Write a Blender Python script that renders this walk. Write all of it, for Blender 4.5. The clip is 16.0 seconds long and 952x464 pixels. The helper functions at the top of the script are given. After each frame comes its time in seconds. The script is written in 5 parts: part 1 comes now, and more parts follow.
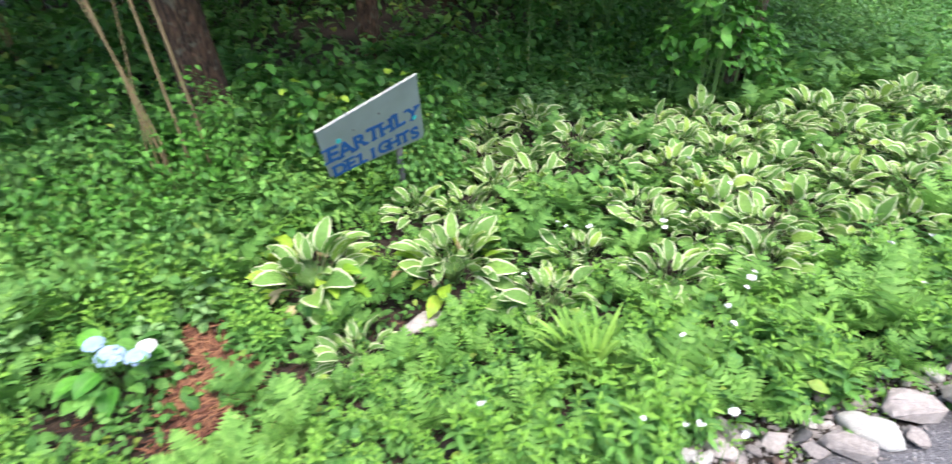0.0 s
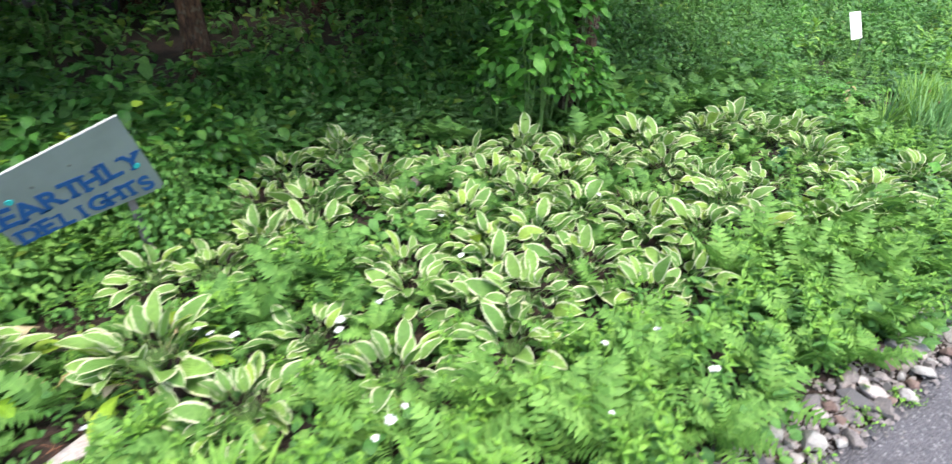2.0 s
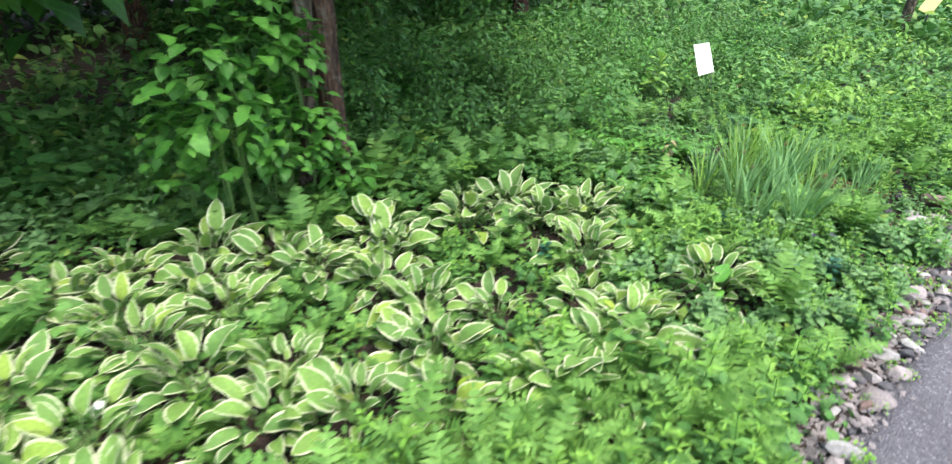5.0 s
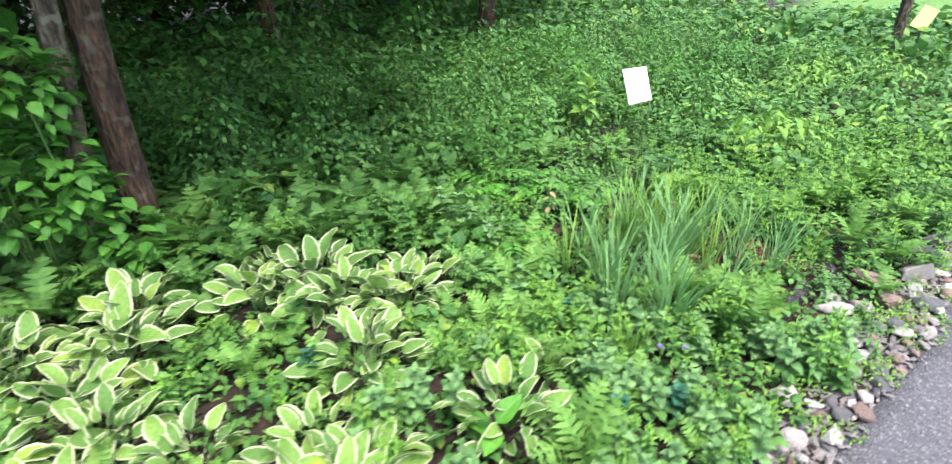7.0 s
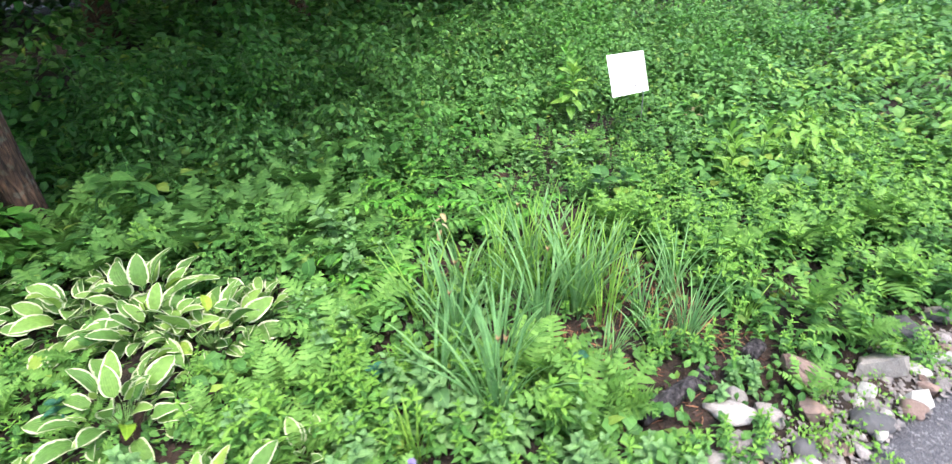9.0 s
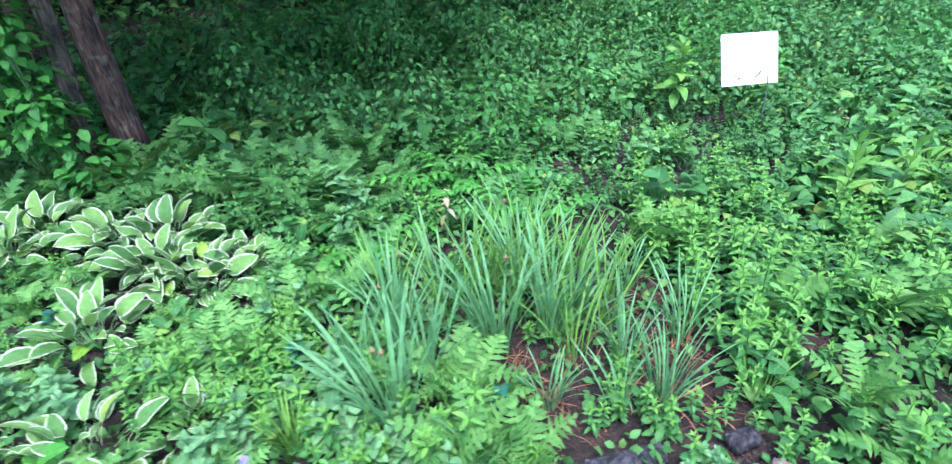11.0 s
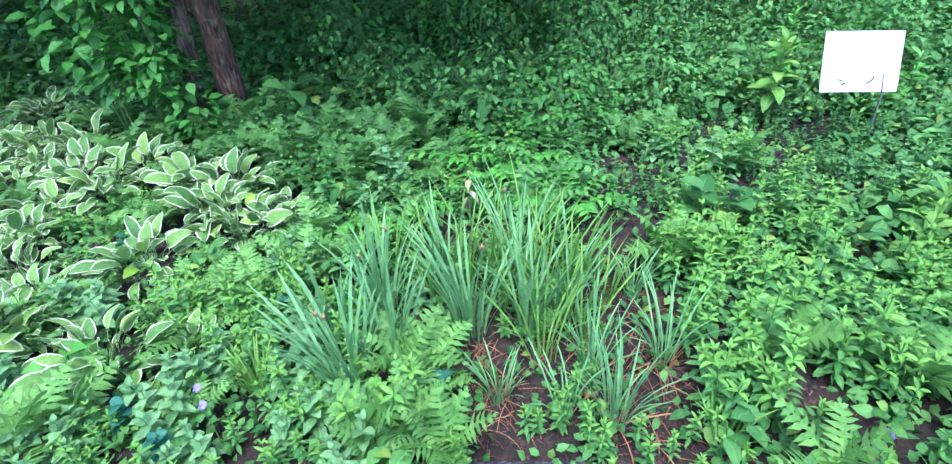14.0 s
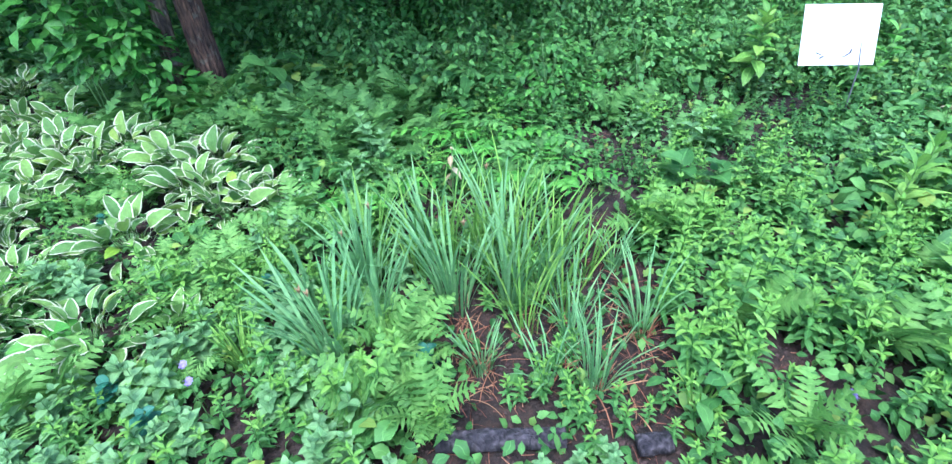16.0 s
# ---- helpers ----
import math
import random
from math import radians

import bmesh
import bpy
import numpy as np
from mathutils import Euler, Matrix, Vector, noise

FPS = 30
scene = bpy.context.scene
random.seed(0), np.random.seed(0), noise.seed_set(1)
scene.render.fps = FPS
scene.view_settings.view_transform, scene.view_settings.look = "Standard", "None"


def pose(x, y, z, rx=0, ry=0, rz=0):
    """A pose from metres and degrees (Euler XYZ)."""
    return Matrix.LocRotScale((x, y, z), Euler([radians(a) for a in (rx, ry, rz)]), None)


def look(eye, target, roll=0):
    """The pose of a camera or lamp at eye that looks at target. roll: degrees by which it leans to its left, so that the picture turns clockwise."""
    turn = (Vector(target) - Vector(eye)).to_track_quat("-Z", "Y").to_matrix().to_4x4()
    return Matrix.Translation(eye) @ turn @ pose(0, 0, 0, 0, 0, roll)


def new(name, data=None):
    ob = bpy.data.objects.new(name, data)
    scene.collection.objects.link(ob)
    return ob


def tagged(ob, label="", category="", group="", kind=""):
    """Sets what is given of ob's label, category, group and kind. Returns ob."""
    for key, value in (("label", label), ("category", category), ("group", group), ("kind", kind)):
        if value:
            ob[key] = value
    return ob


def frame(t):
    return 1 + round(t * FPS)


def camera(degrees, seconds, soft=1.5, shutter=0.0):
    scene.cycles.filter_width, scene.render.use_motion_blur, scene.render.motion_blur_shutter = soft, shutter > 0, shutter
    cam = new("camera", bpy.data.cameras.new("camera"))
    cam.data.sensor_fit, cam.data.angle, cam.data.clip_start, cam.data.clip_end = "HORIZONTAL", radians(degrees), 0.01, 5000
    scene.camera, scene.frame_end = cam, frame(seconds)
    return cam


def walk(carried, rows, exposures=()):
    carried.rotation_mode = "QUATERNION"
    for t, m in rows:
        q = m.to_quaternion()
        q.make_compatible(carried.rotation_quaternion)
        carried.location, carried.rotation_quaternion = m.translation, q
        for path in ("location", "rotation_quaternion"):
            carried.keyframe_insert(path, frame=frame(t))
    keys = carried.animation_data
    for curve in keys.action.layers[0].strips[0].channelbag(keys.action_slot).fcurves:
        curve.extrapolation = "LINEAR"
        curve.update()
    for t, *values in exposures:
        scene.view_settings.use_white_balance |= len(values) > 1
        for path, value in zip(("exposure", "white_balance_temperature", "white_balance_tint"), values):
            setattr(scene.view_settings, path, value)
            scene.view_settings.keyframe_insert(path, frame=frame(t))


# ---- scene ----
PATH = [
    (0, (0.08, 0.079, 1.518), (0.927, 1.586, 0.513), -1.8),
    (0.5, (0.381, 0.11, 1.485), (1.326, 1.54, 0.453), -0.6),
    (1, (0.714, 0.149, 1.494), (1.736, 1.528, 0.467), 0.7),
    (1.5, (1.038, 0.079, 1.502), (2.064, 1.472, 0.498), 0.2),
    (2, (1.355, 0.021, 1.521), (2.391, 1.416, 0.531), -0.2),
    (2.5, (1.739, 0.08, 1.496), (2.8, 1.441, 0.484), -0.6),
    (3, (2.048, 0.071, 1.494), (3.104, 1.453, 0.507), -1.3),
    (3.5, (2.356, -0.008, 1.548), (3.406, 1.402, 0.594), -1.5),
    (4, (2.686, -0.023, 1.514), (3.801, 1.342, 0.568), -0.6),
    (4.5, (3.068, -0.007, 1.549), (4.237, 1.314, 0.607), -0.4),
    (4.7, (3.219, -0.007, 1.54), (4.398, 1.308, 0.602), -0.4),
    (6.8, (4.748, -0.14, 1.505), (5.903, 1.236, 0.624), -1.0),
    (7, (4.864, -0.176, 1.515), (6.004, 1.204, 0.624), -1.0),
    (7.5, (5.234, -0.222, 1.533), (6.333, 1.185, 0.633), -1.1),
    (8, (5.559, -0.268, 1.554), (6.56, 1.193, 0.624), -1.7),
    (8.5, (5.885, -0.344, 1.568), (6.792, 1.145, 0.588), -2.3),
    (8.7, (5.999, -0.36, 1.567), (6.884, 1.135, 0.577), -2.4),
    (10.8, (6.924, -0.426, 1.498), (7.192, 1.263, 0.46), -3.9),
    (11, (7.008, -0.4, 1.473), (7.245, 1.282, 0.417), -4.0),
    (11.5, (7.217, -0.329, 1.464), (7.383, 1.343, 0.38), -4.3),
    (12, (7.395, -0.364, 1.459), (7.399, 1.33, 0.396), -5.7),
    (12.5, (7.527, -0.419, 1.468), (7.431, 1.283, 0.422), -5.6),
    (13, (7.561, -0.422, 1.469), (7.447, 1.265, 0.401), -4.9),
    (13.5, (7.533, -0.411, 1.463), (7.363, 1.257, 0.373), -4.3),
    (14, (7.522, -0.408, 1.462), (7.298, 1.252, 0.369), -4.4),
    (14.5, (7.52, -0.413, 1.463), (7.281, 1.241, 0.364), -4.2),
    (15, (7.529, -0.419, 1.465), (7.291, 1.234, 0.364), -4.1),
    (15.5, (7.534, -0.425, 1.467), (7.326, 1.215, 0.342), -4.2),
    (16, (7.545, -0.429, 1.463), (7.368, 1.187, 0.298), -4.3),
]

cam = camera(84.6, 16.0, soft=1.25, shutter=0.6)
walk(cam, [(t, look(eye, target, roll)) for t, eye, target, roll in PATH],
     exposures=[(0.0, 1.94, 6600, 10), (2.5, 1.82, 6600, 10), (4.7, 1.76, 6600, 10), (6.8, 1.96, 6600, 10), (8.7, 1.98, 6600, 10), (10.8, 1.95, 5050, 14), (16.0, 1.95, 5050, 14)])

# ---------------------------------------------------------------- light
world = bpy.data.worlds.new("world")
scene.world = world
world.use_nodes = True
wn = world.node_tree.nodes
sky = wn.new("ShaderNodeTexSky")
sky.sky_type = "NISHITA"
sky.sun_disc = False
sky.sun_elevation, sky.sun_rotation = radians(69), radians(168)
sky.air_density, sky.dust_density = 1.0, 3.0
wn["Background"].inputs["Strength"].default_value = 0.15
world.node_tree.links.new(sky.outputs[0], wn["Background"].inputs["Color"])
sun = new("sun", bpy.data.lights.new("sun", "SUN"))
sun.data.energy, sun.data.angle, sun.data.color = 1.4, radians(30), (1.0, 0.97, 0.92)
sun.matrix_world = look((4, -4.3, 12), (4.6, 0, 0))


# ---------------------------------------------------------------- materials
def nodes_of(name):
    m = bpy.data.materials.new(name)
    m.use_nodes = True
    nt = m.node_tree
    return m, nt, nt.nodes["Principled BSDF"]


def put(nt, kind, **values):
    n = nt.nodes.new(kind)
    for k, v in values.items():
        n.inputs[k].default_value = v
    return n


def maths(nt, op, a, b=None, c=None):
    n = nt.nodes.new("ShaderNodeMath")
    n.operation = op
    for i, v in enumerate((a, b, c)):
        if v is None:
            continue
        if isinstance(v, (int, float)):
            n.inputs[i].default_value = v
        else:
            nt.links.new(v, n.inputs[i])
    return n.outputs[0]


def ramp(nt, fac, stops):
    n = nt.nodes.new("ShaderNodeValToRGB")
    while len(n.color_ramp.elements) < len(stops):
        n.color_ramp.elements.new(0.5)
    for e, (p, col) in zip(n.color_ramp.elements, stops):
        e.position, e.color = p, (*col, 1)
    nt.links.new(fac, n.inputs[0])
    return n.outputs[0]


def blend(nt, fac, a, b, mode="MIX"):
    n = nt.nodes.new("ShaderNodeMix")
    n.data_type, n.blend_type = "RGBA", mode
    for sock, v in ((n.inputs[0], fac), (n.inputs[6], a), (n.inputs[7], b)):
        if isinstance(v, (int, float)):
            sock.default_value = v
        elif isinstance(v, tuple):
            sock.default_value = (*v, 1)
        else:
            nt.links.new(v, sock)
    return n.outputs[2]


def noise_of(nt, scale, detail=3.0, coord="Object"):
    tc = nt.nodes.new("ShaderNodeTexCoord")
    n = put(nt, "ShaderNodeTexNoise", Scale=scale, Detail=detail)
    nt.links.new(tc.outputs[coord], n.inputs["Vector"])
    return n.outputs[0]


def bump(nt, bsdf, height, strength, distance):
    b = put(nt, "ShaderNodeBump", Strength=strength, Distance=distance)
    nt.links.new(height, b.inputs["Height"])
    nt.links.new(b.outputs[0], bsdf.inputs["Normal"])


def variety(nt):
    """0..1, different for every plant and every leaf of it."""
    oi, ge = nt.nodes.new("ShaderNodeObjectInfo"), nt.nodes.new("ShaderNodeNewGeometry")
    return maths(nt, "FRACT", maths(nt, "ADD", maths(nt, "MULTIPLY", oi.outputs["Random"], 7.3), ge.outputs["Random Per Island"]))


def see_through(nt, bsdf, colour, share):
    """Light that passes through a thin leaf."""
    tr, mx = nt.nodes.new("ShaderNodeBsdfTranslucent"), put(nt, "ShaderNodeMixShader", Fac=share)
    nt.links.new(colour, tr.inputs[0])
    nt.links.new(bsdf.outputs[0], mx.inputs[1])
    nt.links.new(tr.outputs[0], mx.inputs[2])
    nt.links.new(mx.outputs[0], nt.nodes["Material Output"].inputs["Surface"])


def leaf_material(name, dark, mid, light, rough=0.5, odd=None, share=0.28):
    m, nt, b = nodes_of(name)
    stops = [(0.0, dark), (0.5, mid), (0.93, light)]
    if odd:
        stops.append((0.99, odd))
    col = ramp(nt, variety(nt), stops)
    col = blend(nt, 0.5, col, ramp(nt, noise_of(nt, 35), [(0.3, (0.55, 0.55, 0.5)), (0.7, (1.25, 1.2, 1.0))]), "MULTIPLY")
    uv = nt.nodes.new("ShaderNodeSeparateXYZ")
    nt.links.new(nt.nodes.new("ShaderNodeUVMap").outputs[0], uv.inputs[0])
    off = maths(nt, "ABSOLUTE", maths(nt, "SUBTRACT", uv.outputs[0], 0.5))
    rib = maths(nt, "SUBTRACT", 1.0, maths(nt, "SMOOTH_MIN", maths(nt, "MULTIPLY", off, 18.0), 1.0, 0.1))
    col = blend(nt, maths(nt, "MULTIPLY", rib, 0.35), col, tuple(min(1, 1.6 * c) for c in light))
    nt.links.new(col, b.inputs["Base Color"])
    b.inputs["Roughness"].default_value = rough
    b.inputs["Specular IOR Level"].default_value = 0.30
    side = maths(nt, "SINE", maths(nt, "MULTIPLY", maths(nt, "SUBTRACT", uv.outputs[1], off), 55.0))
    bump(nt, b, maths(nt, "ADD", maths(nt, "MULTIPLY", side, 0.4), noise_of(nt, 90)), 0.35, 0.004)
    see_through(nt, b, col, share)
    return m


def hosta_material():
    m, nt, b = nodes_of("hosta_leaf")
    uv = nt.nodes.new("ShaderNodeSeparateXYZ")
    nt.links.new(nt.nodes.new("ShaderNodeUVMap").outputs[0], uv.inputs[0])
    off = maths(nt, "MULTIPLY", maths(nt, "ABSOLUTE", maths(nt, "SUBTRACT", uv.outputs[0], 0.5)), 2.0)
    rag = maths(nt, "MULTIPLY", maths(nt, "SUBTRACT", noise_of(nt, 60, 3), 0.5), 0.5)
    tip = maths(nt, "MULTIPLY", maths(nt, "POWER", uv.outputs[1], 12.0), 0.35)
    edge_ = maths(nt, "ADD", maths(nt, "ADD", off, rag), tip)
    rim = nt.nodes.new("ShaderNodeMapRange")
    rim.interpolation_type = "SMOOTHSTEP"
    rim.inputs[1].default_value, rim.inputs[2].default_value = 0.73, 0.84
    nt.links.new(edge_, rim.inputs[0])
    rnd = variety(nt)
    green = ramp(nt, rnd, [(0.0, (0.10, 0.22, 0.05)), (0.5, (0.155, 0.30, 0.07)), (0.9, (0.22, 0.38, 0.08)), (0.99, (0.28, 0.42, 0.07))])
    green = blend(nt, 0.45, green, ramp(nt, noise_of(nt, 60), [(0.3, (0.6, 0.62, 0.6)), (0.7, (1.2, 1.2, 1.1))]), "MULTIPLY")
    cream = blend(nt, noise_of(nt, 25), (0.53, 0.58, 0.34), (0.67, 0.70, 0.49))
    col = blend(nt, rim.outputs[0], green, cream)
    nt.links.new(col, b.inputs["Base Color"])
    b.inputs["Roughness"].default_value = 0.5
    b.inputs["Specular IOR Level"].default_value = 0.32
    vein = maths(nt, "SINE", maths(nt, "MULTIPLY", uv.outputs[0], 56.0))
    bump(nt, b, maths(nt, "ADD", maths(nt, "MULTIPLY", vein, 0.6), noise_of(nt, 70)), 0.5, 0.004)
    see_through(nt, b, col, 0.25)
    return m


def plain_material(name, stops, scale=8.0, rough=0.8, relief=0.4, deep=0.01, fine=60.0, islands=False):
    """Two scales of colour and relief for stone, bark, soil and the like."""
    m, nt, b = nodes_of(name)
    n1, n2 = noise_of(nt, scale, 6), noise_of(nt, fine, 4)
    oi = nt.nodes.new("ShaderNodeObjectInfo")
    mixn = maths(nt, "ADD", maths(nt, "MULTIPLY", n1, 0.55), maths(nt, "MULTIPLY", variety(nt) if islands else oi.outputs["Random"], 0.45))
    col = ramp(nt, mixn, stops)
    col = blend(nt, 0.7, col, ramp(nt, n2, [(0.3, (0.55, 0.55, 0.55)), (0.7, (1.25, 1.25, 1.25))]), "MULTIPLY")
    nt.links.new(col, b.inputs["Base Color"])
    b.inputs["Roughness"].default_value = rough
    bump(nt, b, maths(nt, "ADD", n1, n2), relief, deep)
    return m


def flat_material(name, col, rough=0.6, dirt=0.25, scale=12.0):
    m, nt, b = nodes_of(name)
    c = blend(nt, dirt, tuple(col), ramp(nt, noise_of(nt, scale, 5), [(0.35, (0.55, 0.53, 0.5)), (0.65, (1, 1, 1))]), "MULTIPLY")
    nt.links.new(c, b.inputs["Base Color"])
    b.inputs["Roughness"].default_value = rough
    return m


def ground_material():
    """Dark damp soil with litter under the plants, turf where the lawn begins."""
    m, nt, b = nodes_of("ground")
    soil = ramp(nt, noise_of(nt, 9, 8), [(0.3, (0.010, 0.007, 0.005)), (0.55, (0.028, 0.017, 0.012)), (0.8, (0.06, 0.034, 0.023))])
    litter = ramp(nt, noise_of(nt, 55, 4), [(0.45, (0.7, 0.7, 0.7)), (0.7, (1.6, 1.4, 1.2))])
    soil = blend(nt, 0.8, soil, litter, "MULTIPLY")
    turf = ramp(nt, noise_of(nt, 30, 6), [(0.3, (0.05, 0.13, 0.02)), (0.7, (0.13, 0.27, 0.045))])
    pos = nt.nodes.new("ShaderNodeSeparateXYZ")
    nt.links.new(nt.nodes.new("ShaderNodeTexCoord").outputs["Object"], pos.inputs[0])
    far = nt.nodes.new("ShaderNodeMapRange")
    far.inputs[1].default_value, far.inputs[2].default_value = 14.0, 16.5
    wob = maths(nt, "MULTIPLY", noise_of(nt, 0.8), 2.0)
    reach = maths(nt, "SUBTRACT", maths(nt, "ADD", pos.outputs[0], wob), maths(nt, "MULTIPLY", maths(nt, "MAXIMUM", maths(nt, "SUBTRACT", pos.outputs[1], 3.5), 0.0), 3.0))
    south = maths(nt, "MULTIPLY", maths(nt, "SUBTRACT", -3.0, pos.outputs[1]), 60.0)
    nt.links.new(maths(nt, "MAXIMUM", reach, south), far.inputs[0])
    col = blend(nt, far.outputs[0], soil, turf)
    nt.links.new(col, b.inputs["Base Color"])
    b.inputs["Roughness"].default_value = 0.95
    bump(nt, b, noise_of(nt, 45, 6), 0.8, 0.03)
    return m


def asphalt_material():
    m, nt, b = nodes_of("asphalt")
    tc = nt.nodes.new("ShaderNodeTexCoord")
    vo = put(nt, "ShaderNodeTexVoronoi", Scale=130.0)
    nt.links.new(tc.outputs["Object"], vo.inputs["Vector"])
    grit = ramp(nt, vo.outputs["Color"], [(0.15, (0.05, 0.049, 0.054)), (0.75, (0.098, 0.096, 0.104)), (0.97, (0.25, 0.24, 0.245))])
    col = blend(nt, 0.8, grit, ramp(nt, noise_of(nt, 2.2, 6), [(0.3, (0.75, 0.73, 0.75)), (0.7, (1.2, 1.2, 1.25))]), "MULTIPLY")
    nt.links.new(col, b.inputs["Base Color"])
    b.inputs["Roughness"].default_value = 0.7
    bump(nt, b, maths(nt, "ADD", maths(nt, "MULTIPLY", vo.outputs["Distance"], 1.5), noise_of(nt, 40, 5)), 0.6, 0.006)
    return m


def bark_material(name, dark, light, lichen=0.0):
    """Long fissures, flaky plates and, where asked, grey-green lichen."""
    m, nt, b = nodes_of(name)
    tc, mp = nt.nodes.new("ShaderNodeTexCoord"), nt.nodes.new("ShaderNodeMapping")
    mp.inputs["Scale"].default_value = (1, 1, 0.22)
    nt.links.new(tc.outputs["Object"], mp.inputs["Vector"])
    n = put(nt, "ShaderNodeTexNoise", Scale=42.0, Detail=8.0, Distortion=0.8)
    nt.links.new(mp.outputs[0], n.inputs["Vector"])
    plate = put(nt, "ShaderNodeTexVoronoi", Scale=34.0)
    nt.links.new(mp.outputs[0], plate.inputs["Vector"])
    col = ramp(nt, n.outputs[0], [(0.36, dark), (0.62, light)])
    col = blend(nt, 0.7, col, ramp(nt, plate.outputs["Distance"], [(0.05, (1.25, 1.2, 1.1)), (0.55, (0.45, 0.42, 0.4))]), "MULTIPLY")
    col = blend(nt, 0.6, col, ramp(nt, noise_of(nt, 7, 4), [(0.35, (0.5, 0.5, 0.5)), (0.65, (1.3, 1.2, 1.1))]), "MULTIPLY")
    spots_ = ramp(nt, noise_of(nt, 13, 7), [(0.56, (0, 0, 0)), (0.64, (1, 1, 1))])
    col = blend(nt, maths(nt, "MULTIPLY", spots_, lichen), col, (0.21, 0.21, 0.155))
    nt.links.new(col, b.inputs["Base Color"])
    b.inputs["Roughness"].default_value = 0.95
    bump(nt, b, maths(nt, "SUBTRACT", n.outputs[0], maths(nt, "MULTIPLY", plate.outputs["Distance"], 0.8)), 1.0, 0.05)
    return m


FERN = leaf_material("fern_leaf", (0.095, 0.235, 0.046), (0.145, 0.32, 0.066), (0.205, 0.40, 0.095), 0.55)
# the same fern, with the shade at the back put into its colour
FERN_SHADED = leaf_material("shaded_fern_leaf", (0.066, 0.18, 0.038), (0.104, 0.248, 0.054), (0.15, 0.32, 0.078), 0.55)
HERB = leaf_material("herb_leaf", (0.063, 0.185, 0.043), (0.10, 0.26, 0.058), (0.155, 0.36, 0.082), 0.42)
YOUNG = leaf_material("young_leaf", (0.125, 0.30, 0.042), (0.168, 0.37, 0.058), (0.22, 0.43, 0.075), 0.42)
COVER = leaf_material("cover_leaf", (0.05, 0.155, 0.037), (0.084, 0.222, 0.052), (0.137, 0.31, 0.072), 0.45, (0.23, 0.34, 0.06))
HEART = leaf_material("heart_leaf", (0.115, 0.25, 0.09), (0.165, 0.33, 0.122), (0.225, 0.41, 0.16), 0.45)
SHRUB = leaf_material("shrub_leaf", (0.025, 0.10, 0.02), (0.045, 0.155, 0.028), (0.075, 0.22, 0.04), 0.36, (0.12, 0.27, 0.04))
VINE = leaf_material("vine_leaf", (0.06, 0.22, 0.03), (0.095, 0.30, 0.04), (0.14, 0.38, 0.055), 0.4)
SHOOT = leaf_material("shoot_leaf", (0.045, 0.16, 0.026), (0.07, 0.225, 0.034), (0.105, 0.30, 0.046), 0.4)
BLADE = leaf_material("blade_leaf", (0.12, 0.28, 0.105), (0.185, 0.39, 0.15), (0.26, 0.48, 0.195), 0.45)
GRASS = leaf_material("grass_leaf", (0.12, 0.28, 0.05), (0.18, 0.37, 0.065), (0.26, 0.46, 0.085), 0.45)
BLUE = leaf_material("bluish_leaf", (0.03, 0.13, 0.085), (0.04, 0.16, 0.10), (0.05, 0.19, 0.12), 0.4)
LIME = leaf_material("lime_leaf", (0.16, 0.34, 0.03), (0.24, 0.42, 0.04), (0.33, 0.50, 0.06), 0.42)
DEAD = leaf_material("dead_blade", (0.11, 0.038, 0.022), (0.22, 0.085, 0.045), (0.36, 0.20, 0.10), 0.7, None, 0.1)
WILT = leaf_material("wilted_leaf", (0.30, 0.23, 0.11), (0.40, 0.33, 0.19), (0.50, 0.44, 0.30), 0.6, None, 0.15)
HOSTA = hosta_material()
STEM = flat_material("green_stem", (0.10, 0.20, 0.05), 0.5)
CANE = flat_material("dry_cane", (0.24, 0.17, 0.09), 0.7, 0.5, 20)
PETAL = flat_material("white_petal", (0.62, 0.63, 0.65), 0.5, 0.1, 40)
PALE = flat_material("pale_blue_petal", (0.30, 0.42, 0.60), 0.5, 0.2, 40)
BUD = flat_material("orange_bud", (0.30, 0.20, 0.10), 0.5, 0.3, 60)
LILAC = flat_material("lilac_petal", (0.16, 0.13, 0.26), 0.5, 0.2, 60)
GROUND = ground_material()
ASPHALT = asphalt_material()
BARK = bark_material("bark", (0.028, 0.015, 0.010), (0.17, 0.098, 0.064), 0.35)
BARK_PALE = bark_material("pale_bark", (0.045, 0.034, 0.025), (0.21, 0.165, 0.12), 0.6)
STONE = plain_material("grey_stone", [(0.25, (0.13, 0.12, 0.12)), (0.45, (0.24, 0.21, 0.20)), (0.6, (0.34, 0.30, 0.285)), (0.75, (0.46, 0.43, 0.41))], 9, 0.75, 0.5, 0.01, 70)
STONE_RED = plain_material("red_stone", [(0.3, (0.13, 0.085, 0.07)), (0.7, (0.26, 0.18, 0.15))], 9, 0.8, 0.5, 0.01, 60)
STONE_WHITE = plain_material("white_stone", [(0.3, (0.24, 0.22, 0.205)), (0.65, (0.46, 0.445, 0.425))], 12, 0.75, 0.6, 0.012, 50)
STONE_DARK = plain_material("dark_stone", [(0.3, (0.05, 0.05, 0.055)), (0.7, (0.11, 0.105, 0.11))], 9, 0.65, 0.4, 0.008, 60)
MULCH = plain_material("bark_mulch", [(0.2, (0.05, 0.018, 0.011)), (0.5, (0.13, 0.048, 0.028)), (0.75, (0.32, 0.16, 0.085))], 14, 0.9, 0.5, 0.006, 80, True)
SOIL = plain_material("soil_crumb", [(0.3, (0.02, 0.012, 0.010)), (0.7, (0.055, 0.033, 0.027))], 20, 0.95, 0.6, 0.008, 90)
LOG = bark_material("weathered_log", (0.02, 0.018, 0.024), (0.11, 0.10, 0.115))
